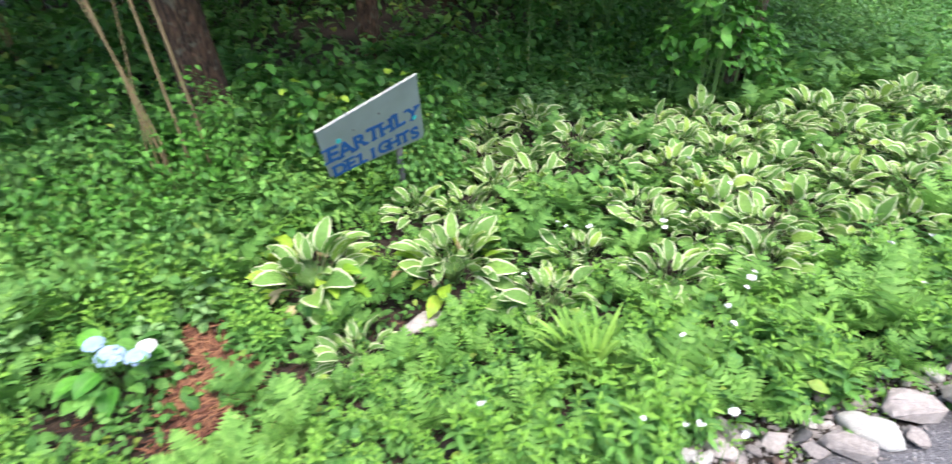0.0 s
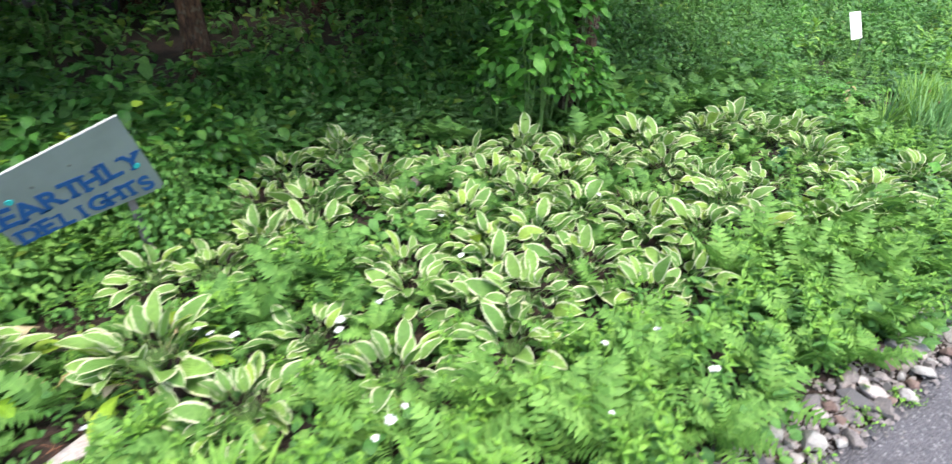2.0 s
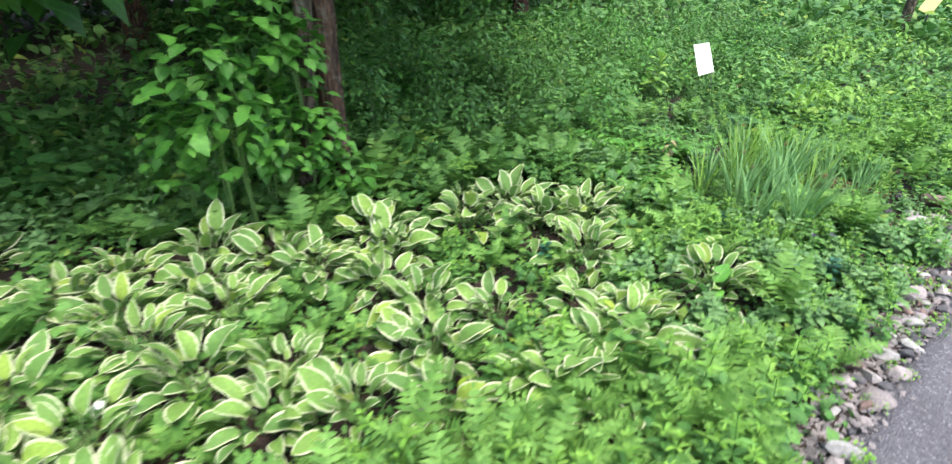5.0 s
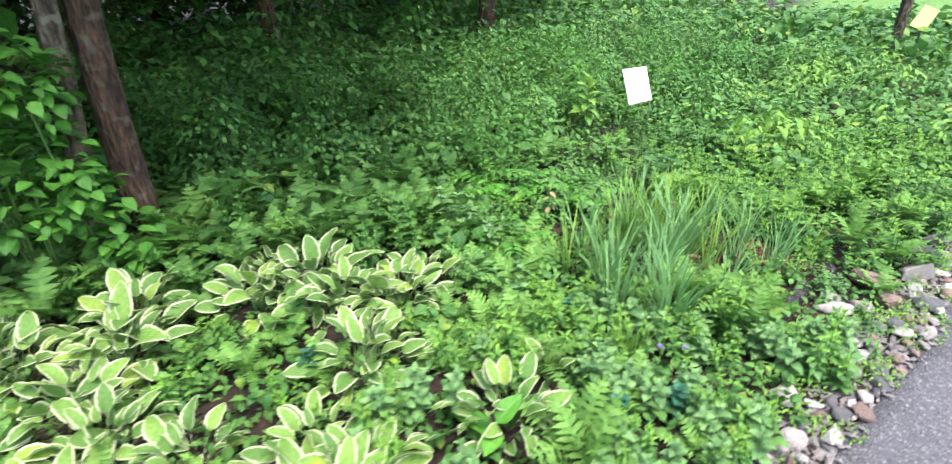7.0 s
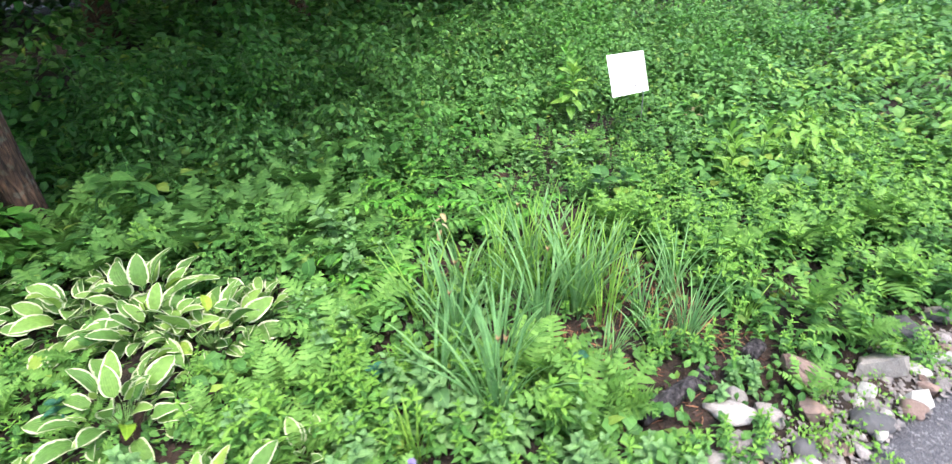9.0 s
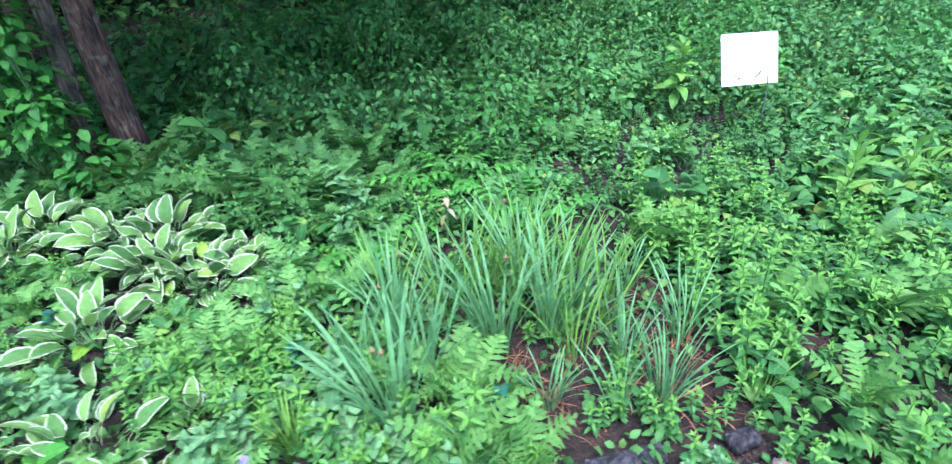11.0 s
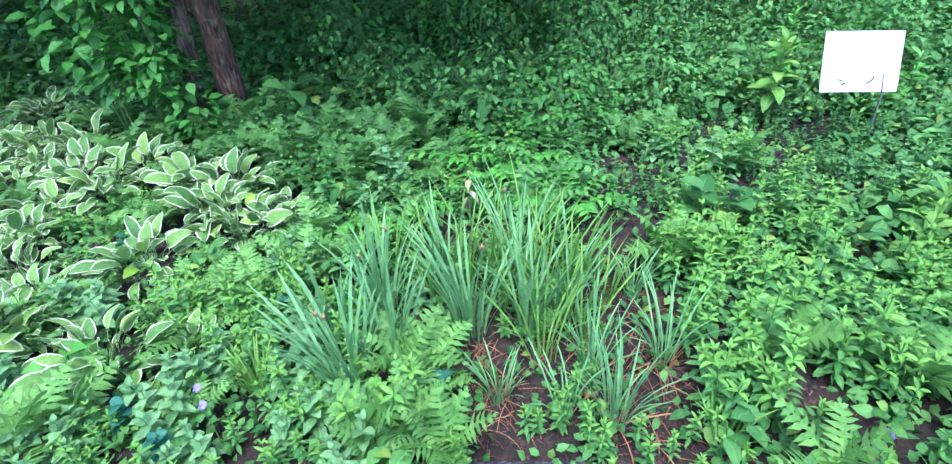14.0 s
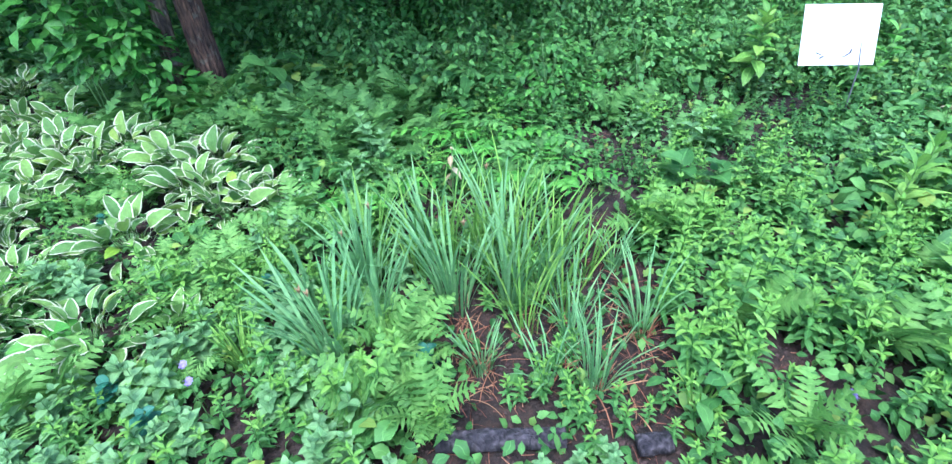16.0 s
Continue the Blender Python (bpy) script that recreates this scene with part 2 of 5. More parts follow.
GREY_BOARD = flat_material("grey_board", (0.19, 0.225, 0.24), 0.5, 0.35, 5)
WHITE_BOARD = flat_material("white_board", (0.88, 0.88, 0.89), 0.4, 0.06, 6)
YELLOW_BOARD = flat_material("yellow_board", (0.80, 0.70, 0.28), 0.5, 0.2, 6)
BLUE_PAINT = flat_material("blue_paint", (0.004, 0.068, 0.24), 0.85, 0.2, 30)
CYAN_PAINT = flat_material("cyan_paint", (0.02, 0.40, 0.42), 0.5, 0.1, 30)
EDGE_PAINT = flat_material("pale_edge_paint", (0.42, 0.44, 0.44), 0.6, 0.4, 20)
INK = flat_material("dark_ink", (0.06, 0.06, 0.07), 0.5, 0.1)
STEEL = flat_material("dark_steel", (0.10, 0.10, 0.11), 0.4, 0.3)


# ---------------------------------------------------------------- geometry kit
class Geo:
    """Quads with a uv for each corner point and a material slot for each face."""

    def __init__(self):
        self.v, self.f, self.uv, self.m, self.n = [], [], [], [], 0

    def raw(self, v, f, uv, m):
        self.v.append(v), self.f.append(f + self.n), self.uv.append(uv), self.m.append(m)
        self.n += len(v)

    def add(self, other, m4=None, slot=None):
        v, f, uv, m = other.arrays()
        if m4 is not None:
            v = v @ m4[:3, :3].T + m4[:3, 3]
        self.raw(v, f, uv, m if slot is None else np.full_like(m, slot))
        return self

    def arrays(self):
        if len(self.v) > 1:
            self.v, self.f = [np.concatenate(self.v)], [np.concatenate(self.f)]
            self.uv, self.m = [np.concatenate(self.uv)], [np.concatenate(self.m)]
        return self.v[0], self.f[0], self.uv[0], self.m[0]

    def mesh(self, name, *mats):
        v, f, uv, m = self.arrays()
        me = bpy.data.meshes.new(name)
        me.vertices.add(len(v))
        me.vertices.foreach_set("co", v.astype(np.float32).ravel())
        me.loops.add(4 * len(f))
        me.loops.foreach_set("vertex_index", f.astype(np.int32).ravel())
        me.polygons.add(len(f))
        me.polygons.foreach_set("loop_start", np.arange(0, 4 * len(f), 4, dtype=np.int32))
        me.polygons.foreach_set("loop_total", np.full(len(f), 4, dtype=np.int32))
        me.polygons.foreach_set("material_index", m.astype(np.int32))
        me.polygons.foreach_set("use_smooth", np.ones(len(f), dtype=bool))
        lay = me.uv_layers.new(name="UVMap")
        lay.data.foreach_set("uv", uv[f.ravel()].astype(np.float32).ravel())
        for mat in mats:
            me.materials.append(mat)
        me.update(calc_edges=True)
        return me


def grid_geo(points, slot=0, uv=None):
    """points: rows x columns x 3."""
    r, c = points.shape[:2]
    i = np.arange(r * c).reshape(r, c)
    f = np.stack([i[:-1, :-1], i[:-1, 1:], i[1:, 1:], i[1:, :-1]], -1).reshape(-1, 4)
    if uv is None:
        uu, vv = np.meshgrid(np.linspace(0, 1, c), np.linspace(0, 1, r))
        uv = np.stack([uu, vv], -1)
    g = Geo()
    g.raw(points.reshape(-1, 3).astype(float), f, uv.reshape(-1, 2), np.full(len(f), slot))
    return g


def ovate(v):
    return max(0.02, math.sin(math.pi * v ** 0.72) ** 0.85)


def lance(v):
    return max(0.03, math.sin(math.pi * v ** 0.85))


def hosta_shape(v):
    return max(0.03, v ** 0.5 * (1 - v) ** 0.75 / 0.423)


def heart(v):
    return max(0.02, math.sin(math.pi * min(1, 0.12 + 0.88 * v) ** 0.62) ** 0.8)


def round_leaf(v):
    return max(0.03, math.sin(math.pi * (0.06 + 0.94 * v) ** 0.9) ** 0.6)


def strap(v):
    return max(0.03, min(1, 4 * (1 - v)) ** 0.7 * min(1, 0.75 + v))


def leaf(length, width, shape=ovate, nv=4, across=2, curl=0.7, fold=0.3, stalk=0.0, slot=0, wave=0.0):
    """A leaf along +y that bends down by curl radians, folded up along its rib."""
    pts = np.zeros((nv + 1, across + 1, 3))
    y = z = 0.0
    for i in range(nv + 1):
        v = i / nv
        a = -curl * v + curl * 0.25
        if i:
            y += length / nv * math.cos(a)
            z += length / nv * math.sin(a)
        w = width / 2 * shape(v)
        for j in range(across + 1):
            u = 2 * j / across - 1
            up = fold * abs(u) * w + wave * width * math.sin(9 * v + 2 * u) * abs(u)
            pts[i, j] = (u * w, y + stalk - up * math.sin(a), z + up * math.cos(a))
    g = grid_geo(pts, slot)
    if stalk:
        g.add(stalk_geo([(0, 0, -0.3 * stalk), (0, stalk * 0.5, -0.05 * stalk), (0, stalk, 0)], 0.0022, slot))
    return g


def stalk_geo(points, r, slot=0, sides=3, taper=0.6):
    """A thin round rod through points."""
    p = np.array(points, float)
    n = len(p)
    out = np.zeros((n, sides + 1, 3))
    for i in range(n):
        d = p[min(i + 1, n - 1)] - p[max(i - 1, 0)]
        d /= np.linalg.norm(d) + 1e-9
        a = np.cross(d, (0.31, 0.17, 0.93) if abs(d[2]) < 0.9 else (1, 0.2, 0))
        a /= np.linalg.norm(a)
        b = np.cross(d, a)
        rr = r * (1 - (1 - taper) * i / max(1, n - 1))
        for j in range(sides + 1):
            t = 2 * math.pi * j / sides
            out[i, j] = p[i] + rr * (math.cos(t) * a + math.sin(t) * b)
    return grid_geo(out, slot)


def mat4(x, y, z, az=0.0, el=0.0, roll=0.0, s=1.0):
    """numpy pose: turn roll about y, lift el about x, then az about z."""
    ca, sa, ce, se, cr, sr = math.cos(az), math.sin(az), math.cos(el), math.sin(el), math.cos(roll), math.sin(roll)
    rz = np.array([[ca, -sa, 0], [sa, ca, 0], [0, 0, 1.0]])
    rx = np.array([[1, 0, 0], [0, ce, -se], [0, se, ce]])
    ry = np.array([[cr, 0, sr], [0, 1, 0], [-sr, 0, cr]])
    m = np.eye(4)
    m[:3, :3] = rz @ rx @ ry * s
    m[:3, 3] = (x, y, z)
    return m


def as_matrix(m):
    return Matrix([list(map(float, r)) for r in m])


def child(name, mesh, parent, m=None, label=""):
    ob = new(name, mesh)
    ob.parent = parent
    if m is not None:
        ob.matrix_local = as_matrix(m)
    if label:
        tagged(ob, label)
    return ob


def part(name, bm, material, parent, label=""):
    me = bpy.data.meshes.new(name)
    bm.to_mesh(me)
    bm.free()
    me.materials.append(material)
    return child(name, me, parent, None, label)


def empty(name, x, y, z, az=0.0):
    ob = new(name)
    ob.empty_display_size = 0.1
    ob.matrix_basis = pose(x, y, z, 0, 0, math.degrees(az))
    return ob


# ---------------------------------------------------------------- the lie of the land
def clamp01(v):
    return max(0.0, min(1.0, v))


def kerb(x):
    """y of the road's ragged edge."""
    base = -0.02 + 1.077 * math.exp(-max(x, 0.6) / 2.2)
    return base + 0.035 * noise.noise((x * 2.3, 4.0, 0.0)) + 0.015 * noise.noise((x * 9.0, 1.0, 0.0))


def land(x, y):
    """Height of the soil."""
    e = kerb(min(max(x, -3), 30))
    inn = clamp01((y - e - 0.1) / 0.7)
    left = clamp01((5.6 - x) / 1.6)
    z = -0.015 - inn * (0.02 + 0.10 * left)
    # the west end of the bed lies in a hollow
    z -= 0.23 * clamp01((3.2 - x) / 2.2) * clamp01((y - 0.8) / 1.2) * clamp01(4.8 - y)
    z += inn * (0.02 * noise.noise((x * 1.7, y * 1.7, 0.0)) + 0.010 * noise.noise((x * 6.0, y * 6.0, 3.0)))
    z += 0.05 * max(0.0, min(y, 14) - 4.5)
    z += 0.075 * max(0.0, min(x, 18) - 10.5) * clamp01((y - 0.2) / 2)
    return z if y > e else -0.03


def build_ground():
    xs = np.concatenate([np.linspace(-400, -8, 12), np.arange(-4, 12, 0.08), np.linspace(12.5, 24, 24), np.linspace(30, 400, 12)])
    ys = np.concatenate([np.linspace(-400, -8, 12), np.arange(-1, 6, 0.08), np.linspace(6.5, 16, 20), np.linspace(20, 400, 12)])
    pts = np.array([[(x, y, land(x, y)) for x in xs] for y in ys])
    ob = new("ground", grid_geo(pts).mesh("ground", GROUND))
    tagged(ob, "dark damp garden soil with leaf litter, turning to turf", "ground", kind="structure")


def build_road():
    xs = np.concatenate([np.linspace(-60, -3.5, 20), np.arange(-3, 12, 0.05), np.linspace(12.2, 80, 40)])
    rows = []
    for x in xs:
        e = kerb(min(max(x, -3), 30)) + 0.03 * noise.noise((x * 14.0, 0.0, 5.0))
        rows.append([(x, -3.2, -0.2), (x, -3.2, 0.0), (x, -2.2, 0.012), (x, -1.0, 0.008), (x, e - 0.10, 0.0), (x, e - 0.02, -0.004), (x, e + 0.01, -0.05)])
    ob = new("road", grid_geo(np.array(rows).transpose(1, 0, 2)[::-1]).mesh("road", ASPHALT))
    tagged(ob, "grey worn asphalt driveway with a ragged edge", "road", kind="structure")


build_ground()
build_road()

# bare patches: x, y, half widths
BARE = [(-0.16, 2.52, 0.17, 0.36), (-0.18, 2.05, 0.15, 0.25), (-0.69, 2.4, 0.16, 0.14), (7.91, 0.87, 0.20, 0.30), (7.92, 1.42, 0.17, 0.36), (8.43, 0.86, 0.17, 0.08),
        (7.39, 0.74, 0.15, 0.13), (7.34, 1.09, 0.17, 0.13), (8.03, 2.6, 0.07, 0.16), (8.65, 2.68, 0.10, 0.12), (0.88, 2.15, 0.28, 0.17),
        # (5.12, 3.12) is a gap whose dark soil stands in for shade by the trunk
        (6.87, 3.3, 0.14, 0.11), (2.1, 4.0, 0.22, 0.45), (8.28, 1.78, 0.16, 0.10), (7.62, 1.02, 0.16, 0.10), (0.12, 2.22, 0.13, 0.14), (5.12, 3.12, 0.12, 0.10), (7.17, 1.82, 0.09, 0.10), (7.45, 0.47, 0.26, 0.10), (7.93, 0.47, 0.09, 0.08)]


def bare(x, y):
    wob = 1 + 0.35 * noise.noise((x * 7.0, y * 7.0, 9.0))
    return any(((x - a) / w) ** 2 + ((y - b) / h) ** 2 < wob for a, b, w, h in BARE)


# ---------------------------------------------------------------- hostas
# x, y, size of each plant, bed by bed
HOSTAS_WEST = [(0.48, 2.78, 1.5), (1.22, 2.42, 1.35), (1.35, 3.2, 0.95), (1.63, 3.01, 0.95), (1.5, 1.82, 0.9), (0.5, 2.05, 0.75), (1.88, 2.05, 0.9), (2.05, 1.54, 0.9)]
HOSTAS_BACK = [(1.97, 3.12, 1.0), (2.13, 3.58, 1.0), (2.23, 2.96, 1.0), (2.39, 3.31, 1.05), (2.42, 3.96, 1.0), (2.91, 3.95, 1.15), (2.9, 3.31, 1.0), (2.87, 2.82, 0.9),
               (3.36, 3.12, 1.0), (3.61, 3.15, 1.0), (3.53, 2.75, 0.9), (4.08, 3.07, 1.05), (3.94, 2.75, 1.05), (4.34, 2.74, 1.0), (4.46, 2.48, 1.0), (4.93, 2.56, 1.0), (4.83, 2.3, 1.05)]
HOSTAS_MID = [(2.55, 1.34, 0.9), (2.5, 2.24, 0.9), (2.43, 2.01, 0.9), (3.06, 2.46, 0.95), (3.97, 2.44, 0.95), (3.57, 2.43, 0.9), (3.67, 2.01, 1.0), (3.26, 1.98, 1.0), (3.24, 1.59, 1.0),
              (2.98, 2.06, 0.95), (2.83, 1.87, 0.9), (2.82, 1.55, 0.95), (2.62, 1.7, 0.85), (3.99, 1.82, 0.9), (3.83, 1.62, 0.9), (3.3, 1.22, 0.85), (4.09, 1.43, 0.95),
              (4.51, 1.49, 0.95), (4.67, 1.76, 0.9), (4.64, 2.06, 0.95), (4.35, 1.18, 0.85), (3.58, 1.17, 0.85), (4.74, 0.96, 0.95)]
HOSTAS_EAST = [(4.98, 0.9, 1.0), (5.2, 0.93, 1.1), (5.35, 1.0, 0.85), (5.62, 1.5, 0.95), (5.45, 2.28, 1.0),
               (5.72, 2.2, 1.1), (5.75, 1.95, 1.0), (5.97, 1.8, 1.0), (6.2, 1.88, 0.85), (5.86, 0.86, 0.95), (6.17, 0.95, 0.6), (4.9, 1.47, 0.8), (5.26, 1.2, 0.8), (5.6, 2.5, 0.7)]
HOSTAS = HOSTAS_WEST + HOSTAS_BACK + HOSTAS_MID + [(x, y, 0.96 * s) for x, y, s in HOSTAS_EAST]


def build_hostas():
    r = random.Random(3)
    meshes = []
    for k in range(12):
        size = r.uniform(0.13, 0.175)
        g = leaf(size, size * r.uniform(0.40, 0.54), hosta_shape, 8, 4, r.uniform(0.3, 1.4), r.uniform(0.10, 0.40), 0.085, 0, r.uniform(0.02, 0.07))
        meshes.append(g.mesh("hosta_leaf", HOSTA))
    old = leaf(0.10, 0.052, ovate, 6, 4, 1.7, 0.25, 0.07, 0, 0.12).mesh("old_leaf", WILT)
    gold = leaf(0.115, 0.058, ovate, 6, 4, 1.2, 0.25, 0.08, 0, 0.06).mesh("gold_leaf", LIME)
    for i, (x, y, s) in enumerate(HOSTAS):
        z = land(x, y) - 0.005
        west = i < len(HOSTAS_WEST)
        h = empty("hosta", x, y, z, r.uniform(0, 6.28))
        tagged(h, "variegated hosta with green leaves edged in cream" if not (west and i < 2) else "variegated hosta yellowing and withered at its base", "hosta", "hostas in the bed")
        n = int(r.uniform(32, 41) * min(1.2, s + 0.1) * (1.5 if west and i < 2 else 1.0))
        for k in range(n):
            f = k / n
            az = k * 2.39996 + r.uniform(-0.9, 0.9)
            el = math.radians(78 - 70 * f ** 0.8 + r.uniform(-18, 18))
            lift = s * (0.10 - 0.045 * f + r.uniform(-0.015, 0.02))
            rad = s * (0.02 + 0.10 * f) + r.uniform(-0.02, 0.04)
            m = mat4(-math.sin(az) * rad, math.cos(az) * rad, lift, az, el * 0.8, r.uniform(-0.9, 0.9), s * r.uniform(0.6, 1.15))
            me = r.choice(meshes)
            if west and i < 2 and f > 0.4:
                me = old if r.random() < (0.32 if i == 0 else 0.14) else (gold if r.random() < 0.6 else me)
            elif r.random() < 0.004:
                me = gold
            child("leaf", me, h, m)
        crown = Geo()
        for k in range(n):
            az = k * 2.39996
            crown.add(stalk_geo([(0, 0, -0.01), (-math.sin(az) * 0.03 * s, math.cos(az) * 0.03 * s, 0.05 * s), (-math.sin(az) * 0.06 * s, math.cos(az) * 0.06 * s, 0.1 * s)], 0.003 * s))
        tagged(child("leaf_base", crown.mesh("leaf_base", STEM), h), kind="stuff")


build_hostas()


# ---------------------------------------------------------------- plant patterns
def frond_geo(length, width, pairs, curl, r, nv=4):
    """A feathery frond along +y: a bending rib with toothed leaflets on both sides."""
    g = Geo()
    pts, dirs = [], []
    y = z = 0.0
    n = pairs + 2
    for i in range(n + 1):
        a = curl * 0.45 - curl * i / n
        pts.append((0.0, y, z))
        dirs.append(a)
        y += length / n * math.cos(a)
        z += length / n * math.sin(a)
    g.add(stalk_geo(pts if nv > 2 else pts[::4] + pts[-1:], 0.0022, 0, 3, 0.3))
    for i in range(2, n + 1):
        v = i / n
        w = width / 2 * math.sin(math.pi * min(1.0, 0.18 + 0.80 * v)) ** 0.75
        for side in (-1, 1):
            p = np.zeros((nv + 1, 2, 3))
            half = length / n * 0.66
            for k in range(nv + 1):
                t = k / nv
                hw = half * (1 - 0.68 * t) * (1.0 if k % 2 == 0 or nv < 4 else 0.60)
                if k == nv:
                    hw = 0.0008
                p[k, 0] = (side * w * t, 0.30 * w * t - hw, -0.25 * w * t * t)
                p[k, 1] = (side * w * t, 0.30 * w * t + hw, -0.25 * w * t * t + 0.004)
            g.add(grid_geo(p), mat4(0, pts[i][1], pts[i][2], r.uniform(-0.12, 0.12), dirs[i] + r.uniform(-0.15, 0.15), side * r.uniform(-0.35, 0.1)))
    return g


def sprig_geo(height, leaf_len, whorls, per, r, shape=lance, ratio=0.38, young=True, nv=3, across=2):
    """An upright leafy stem with whorls of leaves that get young and bright at the top."""
    g = Geo()
    lean = (r.uniform(-0.12, 0.12), r.uniform(-0.12, 0.12))
    top = (lean[0] * height, lean[1] * height, height)
    g.add(stalk_geo([(0, 0, -0.02), tuple(0.5 * c for c in top), top], 0.0028, 0))
    for i in range(whorls):
        v = 0.25 + 0.75 * i / (whorls - 1)
        last = i >= whorls - 2 and young
        size = leaf_len * (1.05 - 0.45 * v if i < whorls - 1 else 0.42)
        for k in range(per):
            az = k * 2 * math.pi / per + i * 1.3 + r.uniform(-0.3, 0.3)
            el = (-0.15 + 0.75 * v + r.uniform(-0.25, 0.25)) if i < whorls - 1 else 0.95
            lf = leaf(size * r.uniform(0.85, 1.15), size * ratio, shape, nv, across, r.uniform(0.3, 1.0), 0.35, 0, 1 if last else 0)
            g.add(lf, mat4(top[0] * v, top[1] * v, top[2] * v, az, el, r.uniform(-0.25, 0.25)))
    return g


def tuft_geo(count, spread, height, length, ratio, shape, r, nv=3, curl=0.8, across=2):
    """Loose leaves on short stalks at many heights: one handful of ground cover."""
    g = Geo()
    for _ in range(count):
        a, d = r.uniform(0, 6.28), spread * math.sqrt(r.random())
        z = height * (0.25 + 0.75 * r.random()) * (1 - 0.35 * (d / spread) ** 2)
        s = length * r.uniform(0.65, 1.2)
        lf = leaf(s, s * ratio, shape, nv, across, curl * r.uniform(0.3, 1.3), r.uniform(0.1, 0.45))
        g.add(lf, mat4(d * math.cos(a), d * math.sin(a), z, r.uniform(0, 6.28), r.uniform(-0.95, 0.6), r.uniform(-0.6, 0.6)))
    return g


rp = random.Random(11)
FRONDS = [frond_geo(rp.uniform(0.23, 0.31), rp.uniform(0.115, 0.155), rp.choice((8, 9, 10)), rp.uniform(0.5, 1.3), rp) for _ in range(6)]
SPRIGS = [sprig_geo(rp.uniform(0.16, 0.26), rp.uniform(0.055, 0.075), 5, 4, rp, lance, 0.38, True, 3, 2) for _ in range(6)]
HEARTS = [sprig_geo(rp.uniform(0.16, 0.25), rp.uniform(0.072, 0.092), 5, 3, rp, ovate, 0.68, False, 5, 2) for _ in range(4)]
# plainer ones for the joined masses farther back
FRONDS_FAR = [frond_geo(rp.uniform(0.22, 0.30), rp.uniform(0.11, 0.145), 9, rp.uniform(0.5, 1.3), rp, 2) for _ in range(6)]
SPRIGS_FAR = [sprig_geo(rp.uniform(0.16, 0.26), rp.uniform(0.058, 0.078), 5, 4, rp, lance, 0.40, True, 3, 1) for _ in range(6)]
HEARTS_FAR = [sprig_geo(rp.uniform(0.15, 0.24), rp.uniform(0.072, 0.092), 4, 3, rp, ovate, 0.70, False, 3, 2) for _ in range(4)]
TUFTS = [tuft_geo(14, 0.14, 0.20, 0.078, 0.66, ovate, rp, 3, 0.8, 1) for _ in range(6)]
SMALLS = [sprig_geo(rp.uniform(0.20, 0.30), rp.uniform(0.040, 0.052), 6, 4, rp, round_leaf, 0.62, True, 2, 1) for _ in range(6)]
BROADS = [tuft_geo(12, 0.15, 0.30, 0.09, 0.70, ovate, rp, 3) for _ in range(5)]
FINES = [tuft_geo(34, 0.07, 0.06, 0.021, 0.55, ovate, rp, 2, 0.8, 1) for _ in range(4)]
LOWS = [tuft_geo(15, 0.16, 0.09, 0.049, 0.6, ovate, rp, 3, 0.8, 1) for _ in range(4)]

FROND_MESH = [g.mesh("frond", FERN) for g in FRONDS]
SPRIG_MESH = [g.mesh("sprig", HERB, YOUNG) for g in SPRIGS]
HEART_MESH = [g.mesh("sprig", HEART, HEART) for g in HEARTS]


def kinds(x, y):
    """Shares of fern, herb, heart and cover in the bed at x, y, and their height."""
    e = kerb(x)
    if y < e + 0.14:
        return None
    if x < -0.25 and y < 2.75:
        return 0.25, 0.5, 0.1, 0.95, 1.0
    if x < 2.2 and y < e + 0.55:
        return 0.45, 1.0, 0.0, 0.8, 1.0
    if x < 5.3 and y < 1.25:
        return 0.95, 0.55, 0.0, 0.8, 1.0
    if x < 0.5 and 2.25 < y < 3.0:
        return 0.3, 0.9, 0.1, 0.9, 1.1
    if x < 2.4 and 2.35 < y < 4.1:
        return 1.0, 0.35, 0.0, 0.9, (1.3 if x < 1.7 else 1.0)
    if x < 2.4 and y <= 2.35:
        return 0.6, 0.5, 0.0, 0.9, 0.8
    if 2.4 <= x < 4.7 and y > 3.5:
        return 0.35, 0.0, 0.25, 0.9, 1.2
    if x < 6.3 and 1.2 < y < 2.6:
        return 0.8, 0.25, 0.0, 1.0, 0.75
    if 4.6 < x < 6.9 and y < 3.9:
        return (0.9, 0.05, 0.05, 0.9, 1.15) if y > 2 else (0.5, 0.7, 0.8, 0.9, 0.85)
    if 7.2 < x < 8.05 and y < 1.1:
        return 0.15, 0.75, 0.15, 0.9, 0.65
    if x < 7.75 and y < 0.95:
        return 0.28, 0.55, 1.0, 0.9, 0.9
    if x < 7.9 and y < 1.9:
        return 0.12, 0.3, 0.1, 0.9, 0.7
    if x > 8.05 and y < 2.0:
        return 0.10, 1.0, 0.04, 0.9, 1.0
    if x > 7.75 and y < 2.0:
        return 0.1, 0.3, 0.05, 0.4, 0.7
    if x < 4.7:
        return 0.4, 0.0, 0.1, 0.9, 1.2
    return 0.12, 0.10, 0.03, 1.0, 1.0


def under_sign(x, y):
    return 0.6 < x < 1.75 and 2.6 < y < 3.42


def near_hosta(x, y, gap):
    return any((x - a) ** 2 + (y - b) ** 2 < (gap * s) ** 2 for a, b, s in HOSTAS)


FRONT_HOSTA = (5.86, 0.86)


def at_front_hosta(x, y):
    return (x - FRONT_HOSTA[0]) ** 2 + (y - FRONT_HOSTA[1]) ** 2 < 0.25 ** 2


